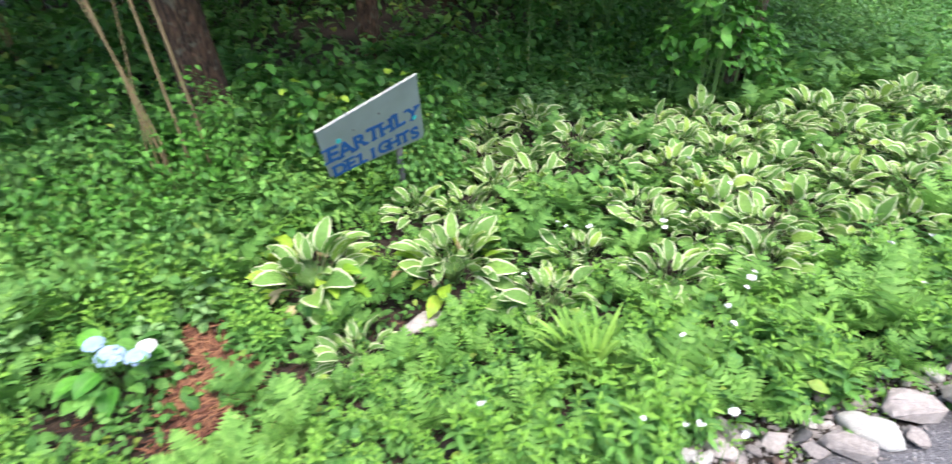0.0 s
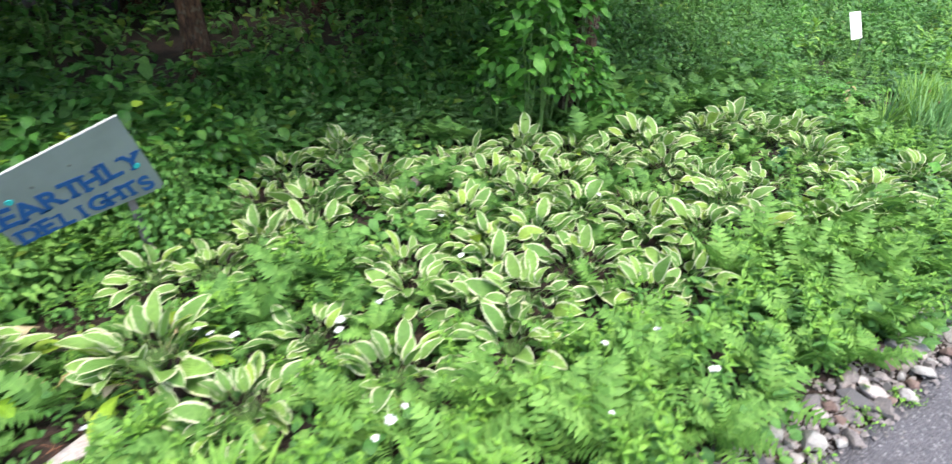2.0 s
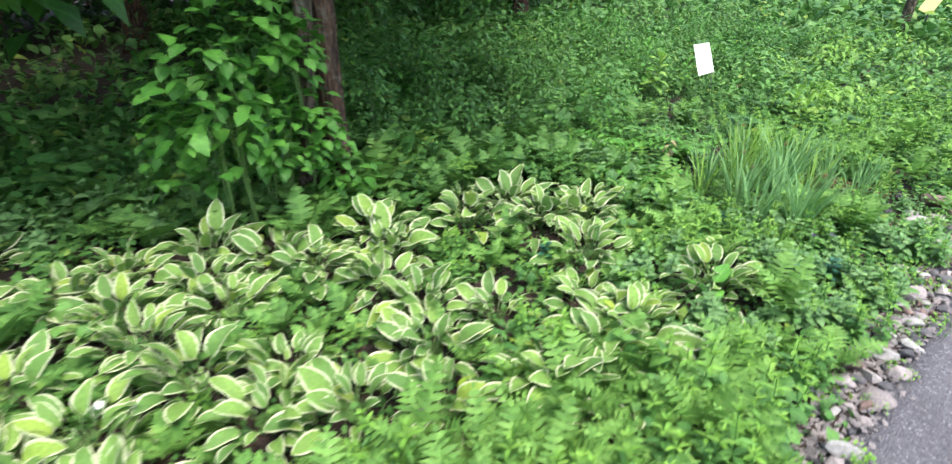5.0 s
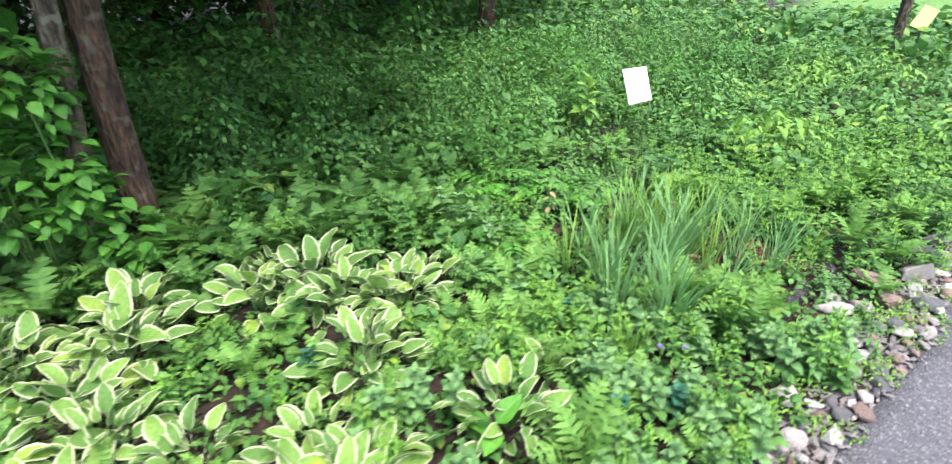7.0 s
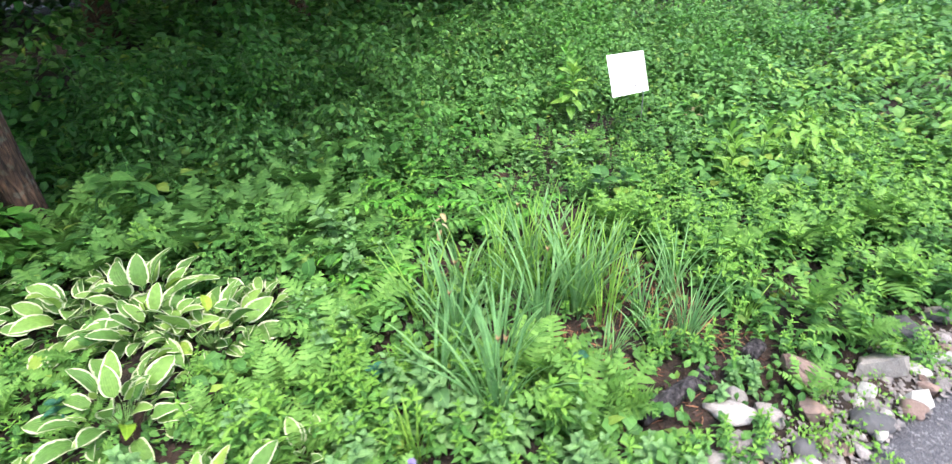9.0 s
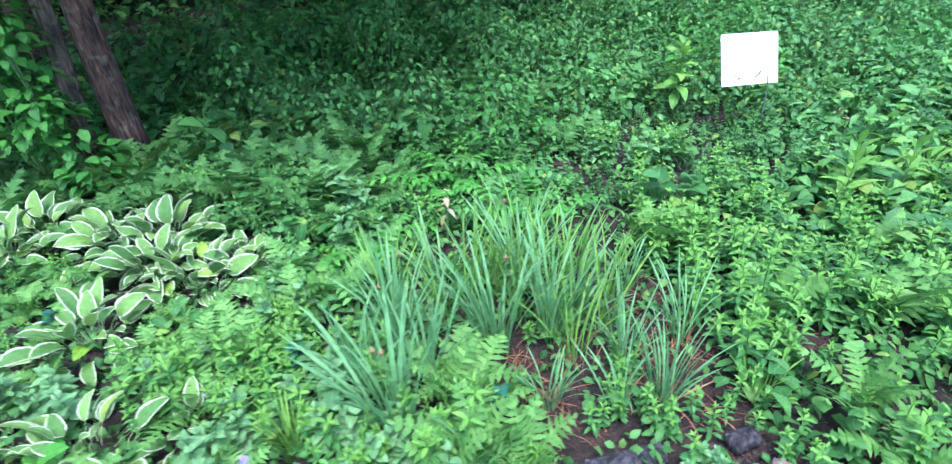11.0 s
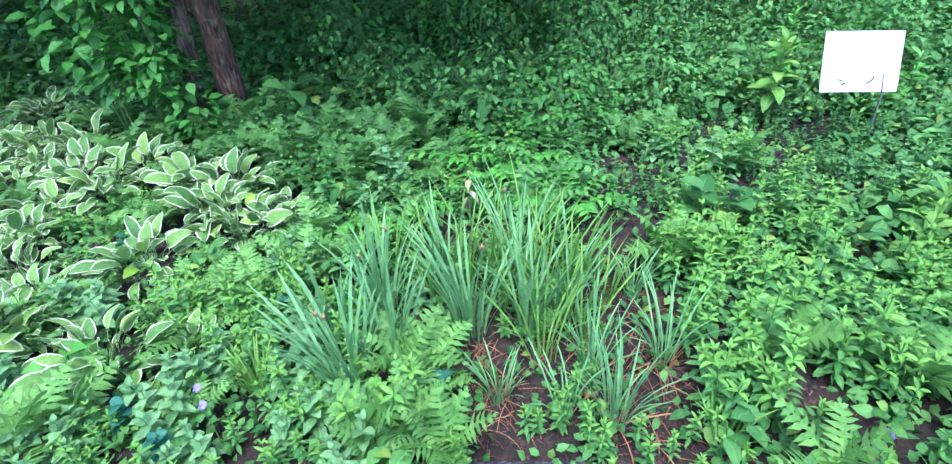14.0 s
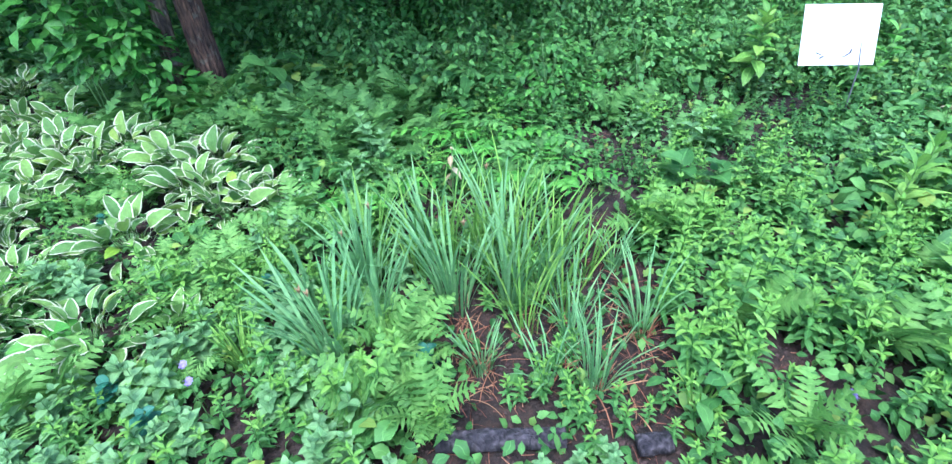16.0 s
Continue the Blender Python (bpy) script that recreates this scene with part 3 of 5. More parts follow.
def spots(step, x0, x1, y0, y1, seed):
    q = random.Random(seed)
    y = y0
    while y < y1:
        x = x0
        while x < x1:
            yield x + q.uniform(-0.5, 0.5) * step, y + q.uniform(-0.5, 0.5) * step, q
            x += step
        y += step


def join(name, geo, label, category, *mats):
    tagged(new(name, geo.mesh(name, *mats)), label, category, kind="stuff")


def plant_ferns():
    rest, made = Geo(), 0
    q = random.Random(23)
    for x, y, tall in ((7.12, 0.62, 1.0), (7.02, 0.52, 0.9), (7.25, 0.55, 0.8), (8.75, 0.86, 1.05), (8.95, 0.78, 0.95), (8.35, 0.52, 0.9), (8.15, 1.55, 0.8), (8.3, 1.5, 0.8), (5.3, 3.15, 1.35), (5.45, 3.3, 1.3), (5.12, 3.08, 1.2), (4.95, 3.05, 1.2), (5.6, 3.2, 1.2)):
        ob = empty("fern", x, y, land(x, y), q.uniform(0, 6.28))
        tagged(ob, "bright green feathery fern beside the bare soil", "fern", "ferns in the bed")
        for i in range(7):
            child("frond", FROND_MESH[q.randrange(6)], ob, mat4(0, 0, 0.05, i * 0.9 + q.uniform(-0.3, 0.3), math.radians(q.uniform(25, 65)), q.uniform(-0.3, 0.3), tall * q.uniform(0.85, 1.15)))
    ob = empty("fern", 2.25, 4.2, land(2.25, 4.2), 0.4)
    tagged(ob, "tall upright light green fern in the shade", "fern", "ferns in the bed")
    for i in range(6):
        child("frond", FROND_MESH[i], ob, mat4(0, 0, 0.03, i * 1.05, math.radians(q.uniform(66, 80)), q.uniform(-0.3, 0.3), q.uniform(1.5, 1.9)))
    for x, y, q in spots(0.155, -2.6, 9.6, 0.3, 4.6, 21):
        k = kinds(x, y)
        if k is None or q.random() > k[0] * (0.75 + 0.9 * noise.noise((x * 1.1, y * 1.1, 2.0))) or bare(x, y) or near_hosta(x, y, 0.13 if y > 1.2 else 0.07) or at_front_hosta(x, y):
            continue
        tall = k[4] * q.uniform(0.75, 1.25) * (0.8 if y < kerb(x) + 0.3 else 1.0)
        if under_sign(x, y):
            tall = min(tall, 0.62)
        if y > 1.15 and near_hosta(x, y, 0.27):
            if q.random() < (0.5 if x < 4.4 else 0.3):
                continue
            tall = min(tall, q.choice((0.55, 0.7, 0.95) if x < 4.4 else (0.55, 0.7, 0.95)))
        single = made < 240 and y < 1.75 and 0 < x < 8
        n = q.randint(6, 8)
        if single:
            ob = empty("fern", x, y, land(x, y), q.uniform(0, 6.28))
            tagged(ob, "bright green feathery fern growing among the hostas" if y > 1 else "bright green feathery fern at the bed's edge", "fern", "ferns in the bed")
            made += 1
        for i in range(n):
            az = i * 6.283 / n + q.uniform(-0.4, 0.4)
            m = mat4(0, 0, 0.05 * tall, az, math.radians(q.uniform(15, 58) if single else q.uniform(12, 55)), q.uniform(-0.3, 0.3), tall * q.uniform(0.75, 1.1))
            w = q.randrange(6)
            if single:
                child("frond", FROND_MESH[w], ob, m)
            else:
                base = mat4(x, y, land(x, y))
                # fronds further back get the fern colour darkened for shade
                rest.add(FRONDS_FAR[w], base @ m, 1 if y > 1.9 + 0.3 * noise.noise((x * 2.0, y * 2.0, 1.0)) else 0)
    join("fern_bed", rest, "mass of green feathery ferns under the trees", "ferns", FERN, FERN_SHADED)


def plant_sprigs(name, which, share, meshes, geos, mats, label, category, group, step, seed, limit):
    rest, made = Geo(), 0
    for x, y, q in spots(step, -2.6, 11, 0.25, 5.0, seed):
        k = kinds(x, y)
        if k is None or q.random() > k[which] * share * (0.85 + 0.8 * noise.noise((x * 1.3, y * 1.3, seed * 1.0))) or bare(x, y) or near_hosta(x, y, 0.12) or at_front_hosta(x, y):
            continue
        tall = k[4] * q.uniform(0.75, 1.2)
        if y > 1.15 and near_hosta(x, y, 0.27):
            tall = min(tall, 0.6)
        if under_sign(x, y):
            tall = min(tall, 0.65)
        single = made < limit and y < 1.6 and -0.2 < x < 9
        if single:
            ob = empty(name, x, y, land(x, y), q.uniform(0, 6.28))
            tagged(ob, label, category, group)
            made += 1
        for i in range(6):
            dx, dy = q.uniform(-0.5, 0.5) * step * 1.15, q.uniform(-0.5, 0.5) * step * 1.15
            m = mat4(dx, dy, 0, q.uniform(0, 6.28), q.uniform(-0.12, 0.12), q.uniform(-0.12, 0.12), tall * q.uniform(0.8, 1.15))
            w = q.randrange(len(geos))
            if single:
                tagged(child("sprig", meshes[w], ob, m), kind="stuff")
            else:
                rest.add(geos[w], mat4(x, y, land(x, y)) @ m)
    join(name + "_bed", rest, label, category, *mats)


def plant_cover():
    g, fine = Geo(), Geo()
    for x, y, q in spots(0.15, -3.2, 12.5, 0.3, 6.4, 41):
        k = kinds(x, y)
        if k is None or q.random() > k[3] * (0.95 + 0.5 * noise.noise((x, y, 7.0))) or bare(x, y):
            continue
        back = clamp01((y - 2.2) / 2.5)
        low = 0.5 if under_sign(x, y) or (y > 1.15 and near_hosta(x, y, 0.27)) else 1.0
        mound = 0.95 + 0.75 * noise.noise((x * 0.9, y * 0.9, 12.0)) + 0.35 * noise.noise((x * 2.3, y * 2.3, 5.0))
        if x > 5.6 and y > 2.2 and not (7.6 < x < 10.0 and y < 2.95):
            mound += 1.7 * noise.noise((x * 1.5, y * 1.5, 21.0))
        if (y > 3.5 or (x > 6.3 and y > 2.6)) and not near_hosta(x, y, 0.3) and q.random() < 0.10 + 0.18 * back:
            g.add(BROADS[q.randrange(5)], mat4(x, y, land(x, y), q.uniform(0, 6.28), 0, 0, q.uniform(0.7, 1.1) * (0.8 + 0.5 * back) * max(0.7, mound)))
        if x > 5.3 and 1.9 < y < 5.4:
            # small-leaved upright sprigs make the east half fine and domed
            for _ in range(3):
                px, py = x + q.uniform(-0.08, 0.08), y + q.uniform(-0.08, 0.08)
                fine.add(SMALLS[q.randrange(6)], mat4(px, py, land(px, py), q.uniform(0, 6.28), q.uniform(-0.3, 0.3), q.uniform(-0.3, 0.3), q.uniform(0.7, 1.1) * (0.75 + 0.35 * back) * min(1.7, max(0.72, mound)) * low))
            if q.random() < 0.4:
                continue
        g.add(TUFTS[q.randrange(6)], mat4(x, y, land(x, y), q.uniform(0, 6.28), 0, 0, k[4] * q.uniform(0.75, 1.15) * (0.85 + 0.6 * back) * max(0.6, mound) * low))
    for x, y, q in spots(0.2, 9.8, 14.5, 0.5, 6.2, 44):
        if y > kerb(x) + 0.3 and q.random() < 0.9:
            g.add(TUFTS[q.randrange(6)], mat4(x, y, land(x, y), q.uniform(0, 6.28), 0, 0, q.uniform(0.9, 1.5) * (1 + 0.4 * noise.noise((x, y, 3.0)))))
    for x, y, q in spots(0.3, -6.0, 18.0, 0.5, 12.0, 43):
        if (y < 6.2 and -3 < x < 14.3) or q.random() > (0.35 if (1.0 < x < 6.0 and y > 6.5) else 0.95) or y < kerb(x) + 0.3:
            continue
        g.add(TUFTS[q.randrange(6)], mat4(x, y, land(x, y), q.uniform(0, 6.28), 0, 0, q.uniform(1.7, 2.6)))
    join("ground_cover", g, "dense low leafy green ground cover on the soil", "ground cover", COVER)
    join("small_leaved_herbs", fine, "dense small-leaved green herbs in low domes", "herbs", COVER, HERB)
    g = Geo()
    for x, y, q in spots(0.16, -2.6, 10.5, 0.3, 3.0, 42):
        k = kinds(x, y)
        if k is None or q.random() > 0.8 or (bare(x, y) and q.random() > 0.4):
            continue
        g.add(LOWS[q.randrange(4)], mat4(x, y, land(x, y), q.uniform(0, 6.28)))
    join("low_weeds", g, "small low green weeds between the plants", "weeds", COVER)


def plant_kerb_weeds():
    g = Geo()
    for x, y, q in spots(0.07, 1.2, 9.5, 0.0, 1.0, 52):
        d = y - kerb(x)
        thick = 0.75 if 6.2 < x < 8.6 else (0.5 if d > 0.12 else 0.1)
        if not -0.02 < d < 0.26 or q.random() > thick * (0.5 + 1.1 * noise.noise((x * 3.0, y * 3.0, 4.0))):
            continue
        g.add(FINES[q.randrange(4)], mat4(x, y, max(land(x, y), -0.01), q.uniform(0, 6.28), 0, 0, q.uniform(0.6, 1.2)))
    join("kerb_weeds", g, "yellow-green weeds creeping over the edging stones", "weeds", YOUNG)


def plant_road_weeds():
    q = random.Random(57)
    for _ in range(9):
        x = q.uniform(2.6, 8.0)
        y = kerb(x) - q.uniform(0.0, 0.07)
        g = tuft_geo(46, 0.055, 0.04, 0.022, 0.5, lance, q, 2, 0.8, 1)
        ob = new("road_weed", g.mesh("road_weed", YOUNG))
        ob.matrix_basis = pose(x, y, 0.0)
        tagged(ob, "tiny weed sprouting through the asphalt margin", "weed", "weeds on the road")
        tagged(ob, kind="stuff")


plant_road_weeds()
plant_kerb_weeds()
plant_ferns()
plant_sprigs("leafy_herb", 1, 0.95, SPRIG_MESH, SPRIGS_FAR, (HERB, YOUNG), "leafy green herb with bright young tips", "herb", "herbs in the bed", 0.16, 31, 140)
plant_sprigs("heart_leaved_herb", 2, 0.8, HEART_MESH, HEARTS_FAR, (HEART, HEART), "pale green herb with broad heart-shaped leaves", "herb", "broad herbs in the bed", 0.17, 33, 110)
plant_cover()


# ---------------------------------------------------------------- trees and shrubs
def trunk_mesh(name, x0, radius, height, seed, mat, lean=(0.0, 0.0), flare=0.35, sides=40, rings=40):
    pts = np.zeros((rings + 1, sides + 1, 3))
    for i in range(rings + 1):
        v = i / rings
        z = -0.15 + (height + 0.15) * v ** 1.4
        r0 = radius * (1 - 0.45 * v) * (1 + flare * math.exp(-max(z, 0) / 0.22))
        for j in range(sides + 1):
            t = 2 * math.pi * j / sides
            c, s = math.cos(t), math.sin(t)
            rr = r0 * (1 + 0.16 * noise.noise((c * 1.6, s * 1.6, z * 0.8 + seed)) + 0.05 * noise.noise((c * 6, s * 6, z * 2.5 + seed)) + 0.11 * noise.noise((c * 8, s * 8, z * 0.7 + seed)))
            pts[i, j] = (x0 + rr * c + lean[0] * z + 0.03 * math.sin(2 * z + seed), rr * s + lean[1] * z, z)
    return grid_geo(pts).mesh(name, mat)


def crown_geo(cx, cy, cz, rx, rz, clusters, per, size, r, slot=0):
    """Leaf clusters in an uneven ball with gaps."""
    g = Geo()
    bases = [leaf(size * k, size * k * 0.6, ovate, 2, 1, 0.8, 0.2) for k in (0.7, 0.9, 1.1, 1.3)]
    for _ in range(clusters):
        while True:
            p = [r.uniform(-1, 1) for _ in range(3)]
            if 0.15 < sum(c * c for c in p) < 1.0 + 0.3 * noise.noise((p[0] * 2, p[1] * 2, p[2] * 2 + cx)):
                break
        for _ in range(per):
            g.add(bases[r.randrange(4)], mat4(cx + p[0] * rx + r.gauss(0, 0.2), cy + p[1] * rx + r.gauss(0, 0.2), cz + p[2] * rz + r.gauss(0, 0.14),
                                              r.uniform(0, 6.28), r.uniform(-0.9, 0.5), r.uniform(-0.6, 0.6)))
    return g


def build_tree(x, y, radius, height, crown_r, crown_z, seed, label, stems=((0.0, 0.0, 1.0),), bark=BARK, shift=(0.0, 0.0)):
    r = random.Random(seed)
    z = land(x, y)
    t = empty("tree", x, y, z)
    tagged(t, label, "tree", "trees at the back of the bed")
    for k, (dx, dy, f) in enumerate(stems):
        tr = child("trunk", trunk_mesh("trunk", 0, radius * f, height, seed + k * 3.1, BARK_PALE if (len(stems) > 1 and k == 0) else bark, (0.075 if len(stems) > 1 else 0.01, 0.0)), t)
        tr.location = (dx, dy, 0)
        for i in range(3):
            a, h = r.uniform(0, 6.28), r.uniform(0.5, 0.85) * height
            h = max(h, 2.1)
            d = crown_r * 0.7
            limb = stalk_geo([(dx, dy, h), (dx + 0.4 * d * math.cos(a), dy + 0.4 * d * math.sin(a), h + 0.4), (dx + d * math.cos(a), dy + d * math.sin(a), h + 1.0)], radius * 0.32, 0, 8, 0.3)
            child("limb", limb.mesh("limb", bark), t)
    # the crown stays out of view; its height and shift set where shade falls
    g = crown_geo(shift[0], shift[1], crown_z - z, crown_r, crown_r * 0.5, 230, 15, 0.28, r)
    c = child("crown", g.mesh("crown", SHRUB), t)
    tagged(c, "dense leafy crown out of view, placed for its shade", kind="stuff")


build_tree(4.90, 3.38, 0.105, 4.6, 2.2, 3.4, 5, "twin-stemmed tree with rough brown bark in the ferns", ((0.0, 0.0, 0.66), (0.215, 0.06, 0.95)), BARK, (1.0, 0.5))
build_tree(0.28, 5.25, 0.21, 4.6, 2.4, 3.5, 8, "dark reddish-brown tree trunk among the shrubs", bark=BARK, shift=(-0.3, 0.4))
# trees added behind the bed so that their unseen crowns darken the wood
build_tree(2.6, 7.4, 0.16, 4.8, 2.8, 2.8, 12, "slim dark tree added behind the bed for its crown's shade", shift=(0.6, -2.0))
build_tree(8.3, 9.4, 0.15, 5.0, 2.9, 3.5, 15, "slim dark tree added behind the bed for its crown's shade", shift=(-0.3, -2.0))
build_tree(12.3, 8.4, 0.17, 4.8, 2.6, 4.1, 18, "slim dark tree added behind the bed for its crown's shade")
build_tree(-2.8, 5.6, 0.18, 4.8, 2.8, 4.1, 21, "slim dark tree added behind the bed for its crown's shade", shift=(0.0, 0.2))
build_tree(5.4, 10.2, 0.2, 5.0, 3.0, 3.0, 24, "slim dark tree added behind the bed for its crown's shade")
build_tree(0.2, 10.0, 0.2, 5.0, 3.0, 3.0, 27, "slim dark tree added behind the bed for its crown's shade")
build_tree(10.5, 11.5, 0.2, 5.0, 3.0, 3.0, 30, "slim dark tree added behind the bed for its crown's shade")
for i, (x, y) in enumerate([(-4.0, 12.6), (2.6, 12.4), (7.4, 13.6), (12.8, 14.2)]):
    build_tree(x, y, 0.2, 5.0, 3.1, 2.7, 60 + i, "slim dark tree added behind the bed for its crown's shade")
build_tree(15.2, 12.0, 0.2, 5.0, 3.0, 4.0, 33, "slim dark tree added behind the bed for its crown's shade")


def build_shrub(name, x, y, h, rad, size, mat, seed, count, label, group="shrubs under the trees", stems=4, shape=ovate, ratio=0.62, odd=None, lift=0.0):
    r = random.Random(seed)
    z = land(x, y)
    ob = empty(name, x, y, z)
    tagged(ob, label, "shrub", group)
    g, n = Geo(), 0
    bases = [leaf(size * k, size * k * ratio, shape, 3, 1 if size > 0.12 or size < 0.06 else 2, r.uniform(0.3, 1.0), 0.25) for k in (0.7, 0.9, 1.0, 1.2)]
    wood = Geo()
    for i in range(stems):
        a = r.uniform(0, 6.28)
        d = rad * r.uniform(0.2, 0.8)
        tip = (d * math.cos(a), d * math.sin(a), h * r.uniform(0.75, 1.0))
        mid = (tip[0] * 0.35, tip[1] * 0.35, tip[2] * 0.55)
        wood.add(stalk_geo([(0, 0, -0.03), mid, tuple(0.85 * c for c in tip)], 0.004 * (0.5 + h), 0, 5, 0.3))
    tagged(child("stem", wood.mesh("stem", CANE if h > 1.6 else STEM), ob), kind="stuff")
    while n < count:
        a, d = r.uniform(0, 6.28), rad * math.sqrt(r.random())
        zz = lift + (h - lift) * (r.random() ** 0.7) * (1 - 0.45 * (d / rad) ** 2)
        m = mat4(d * math.cos(a), d * math.sin(a), zz, a - 1.57 + r.uniform(-1.0, 1.0), r.uniform(-0.7, 0.35), r.uniform(-0.4, 0.4))
        g.add(bases[r.randrange(4)], m, 1 if odd and zz > 0.7 * h and r.random() < 0.14 else 0)
        n += 1
    f = child("foliage", g.mesh("foliage", mat, odd or mat), ob)
    tagged(f, kind="stuff")
    return ob


def build_shrubs():
    r = random.Random(77)
    # the row behind the bed, low and leafy
    x = -2.6
    while x < 10.6:
        y = 4.35 + r.uniform(-0.2, 0.35) + (0.5 if x > 6 else 0) + (0.6 if 2.3 < x < 3.6 else 0)
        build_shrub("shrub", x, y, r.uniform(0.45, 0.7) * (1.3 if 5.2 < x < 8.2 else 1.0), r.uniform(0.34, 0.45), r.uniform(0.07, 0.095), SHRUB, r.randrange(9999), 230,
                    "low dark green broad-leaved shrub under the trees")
        x += r.uniform(0.42, 0.58)
    x = -2.8
    while x < 12.5:
        y = 5.6 + r.uniform(-0.3, 0.5)
        if not -0.3 < x < 0.9:
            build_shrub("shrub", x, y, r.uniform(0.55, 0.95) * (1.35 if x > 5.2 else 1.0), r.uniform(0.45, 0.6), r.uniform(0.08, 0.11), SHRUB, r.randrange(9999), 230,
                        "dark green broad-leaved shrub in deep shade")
        x += r.uniform(0.65, 0.95) * (1.3 if 1.2 < x < 5 else 1.0)
    x = -4.0
    while x < 18:
        y = 8.6 + r.uniform(-0.8, 1.2)
        if not 1.2 < x < 5.5:
            build_shrub("shrub", x, y, r.uniform(0.9, 1.7), r.uniform(0.7, 0.95), 0.14, SHRUB, r.randrange(9999), 300, "tall dark green shrub in the shaded wood")
        x += r.uniform(1.0, 1.5)
    x = -5.0
    while x < 20:
        build_shrub("shrub", x, 13.2 + r.uniform(-0.5, 0.8), r.uniform(2.2, 3.0), 1.2, 0.22, SHRUB, r.randrange(9999), 620, "tall dark thicket that closes the wood")
        x += r.uniform(0.95, 1.3)
    x = -6.0
    while x < 22:
        build_shrub("shrub", x, 16.0 + r.uniform(-0.5, 0.8), r.uniform(3.0, 3.8), 1.5, 0.3, SHRUB, r.randrange(9999), 520, "tall dark thicket that closes the wood")
        x += r.uniform(1.2, 1.6)
    # round-leaved shrub with lime young leaves by the painted sign
    for x, y, h, rad in ((1.0, 4.2, 0.85, 0.4), (1.5, 4.15, 0.8, 0.4), (0.75, 4.45, 1.0, 0.35), (1.95, 4.3, 0.7, 0.35)):
        build_shrub("shrub", x, y, h, rad, 0.085, SHRUB, r.randrange(9999), 260, "round-leaved green shrub with a few lime young leaves", shape=round_leaf, ratio=0.8, odd=LIME)
    # leafy branch shoots hanging at the twin trunk
    for x, y, h, rad, lo, size in ((4.42, 3.2, 1.25, 0.30, 0.45, 0.12), (4.68, 3.2, 1.0, 0.25, 0.35, 0.10), (4.3, 3.25, 1.4, 0.28, 0.7, 0.13), (4.9, 3.15, 0.8, 0.18, 0.4, 0.09),
                                   (4.6, 3.3, 1.6, 0.3, 0.95, 0.12), (4.15, 3.5, 0.95, 0.25, 0.35, 0.10), (5.05, 3.1, 0.45, 0.2, 0.12, 0.09), (4.86, 3.2, 1.45, 0.16, 0.75, 0.10)):
        build_shrub("leafy_shoot", x, y, h, rad, size, SHOOT, r.randrange(9999), int(95 * (0.12 / size) ** 1.3), "sapling with bright oval leaves beside the twin trunk", "shoots at the trunk", 3, ovate, 0.66, None, lo)
    # leafy herbs behind the painted sign and round the canes
    q = random.Random(95)
    for x, y, _ in spots(0.42, -2.0, 2.3, 3.5, 4.6, 96):
        if under_sign(x, y) or bare(x, y) or near_hosta(x, y, 0.25):
            continue
        build_shrub("bushy_herb", x, y, q.uniform(0.45, 0.7) * (1.25 if y > 4.1 else 1.0), q.uniform(0.24, 0.34), q.uniform(0.045, 0.058), q.choice((COVER, HERB, FERN)), q.randrange(9999), 330,
                    "tall bushy green herb behind the painted sign", "bushy herbs by the sign", 5)
    for x, y, h in ((-0.75, 3.85, 0.75), (-0.35, 3.8, 0.85), (0.0, 3.85, 0.9), (0.32, 4.0, 0.9), (0.15, 4.45, 1.0), (-0.3, 4.5, 1.0)):
        build_shrub("bushy_herb", x, y, h, 0.3, 0.055, SHOOT, q.randrange(9999), 420, "tall bushy green herb round the dry canes", "bushy herbs by the sign", 5)
    # bushy herbs that rise behind the bed and along its east end
    q = random.Random(91)
    for x, y, _ in spots(0.52, 5.6, 13.6, 3.0, 5.6, 92):
        if bare(x, y) or (x < 6.2 and y < 3.7) or (8.7 < x < 10.1 and y < 3.25):
            continue
        build_shrub("bushy_herb", x, y, q.uniform(0.36, 0.64) + 0.38 * clamp01((y - 3.2) / 1.6), q.uniform(0.28, 0.40), q.uniform(0.042, 0.058), q.choice((COVER, COVER, HERB, SHOOT)), q.randrange(9999), 340,
                    "bushy green herb with many small oval leaves", "bushy herbs behind the bed", 5)
    for x, y, _ in spots(0.6, 9.7, 14.2, 0.8, 3.2, 93):
        build_shrub("bushy_herb", x, y, q.uniform(0.28, 0.5), q.uniform(0.28, 0.4), q.uniform(0.07, 0.11), q.choice((YOUNG, GRASS, HERB)), q.randrange(9999), 120,
                    "bushy light green herb in the sunny end of the bed", "bushy herbs in the sun", 5, lance, 0.42)


build_shrubs()


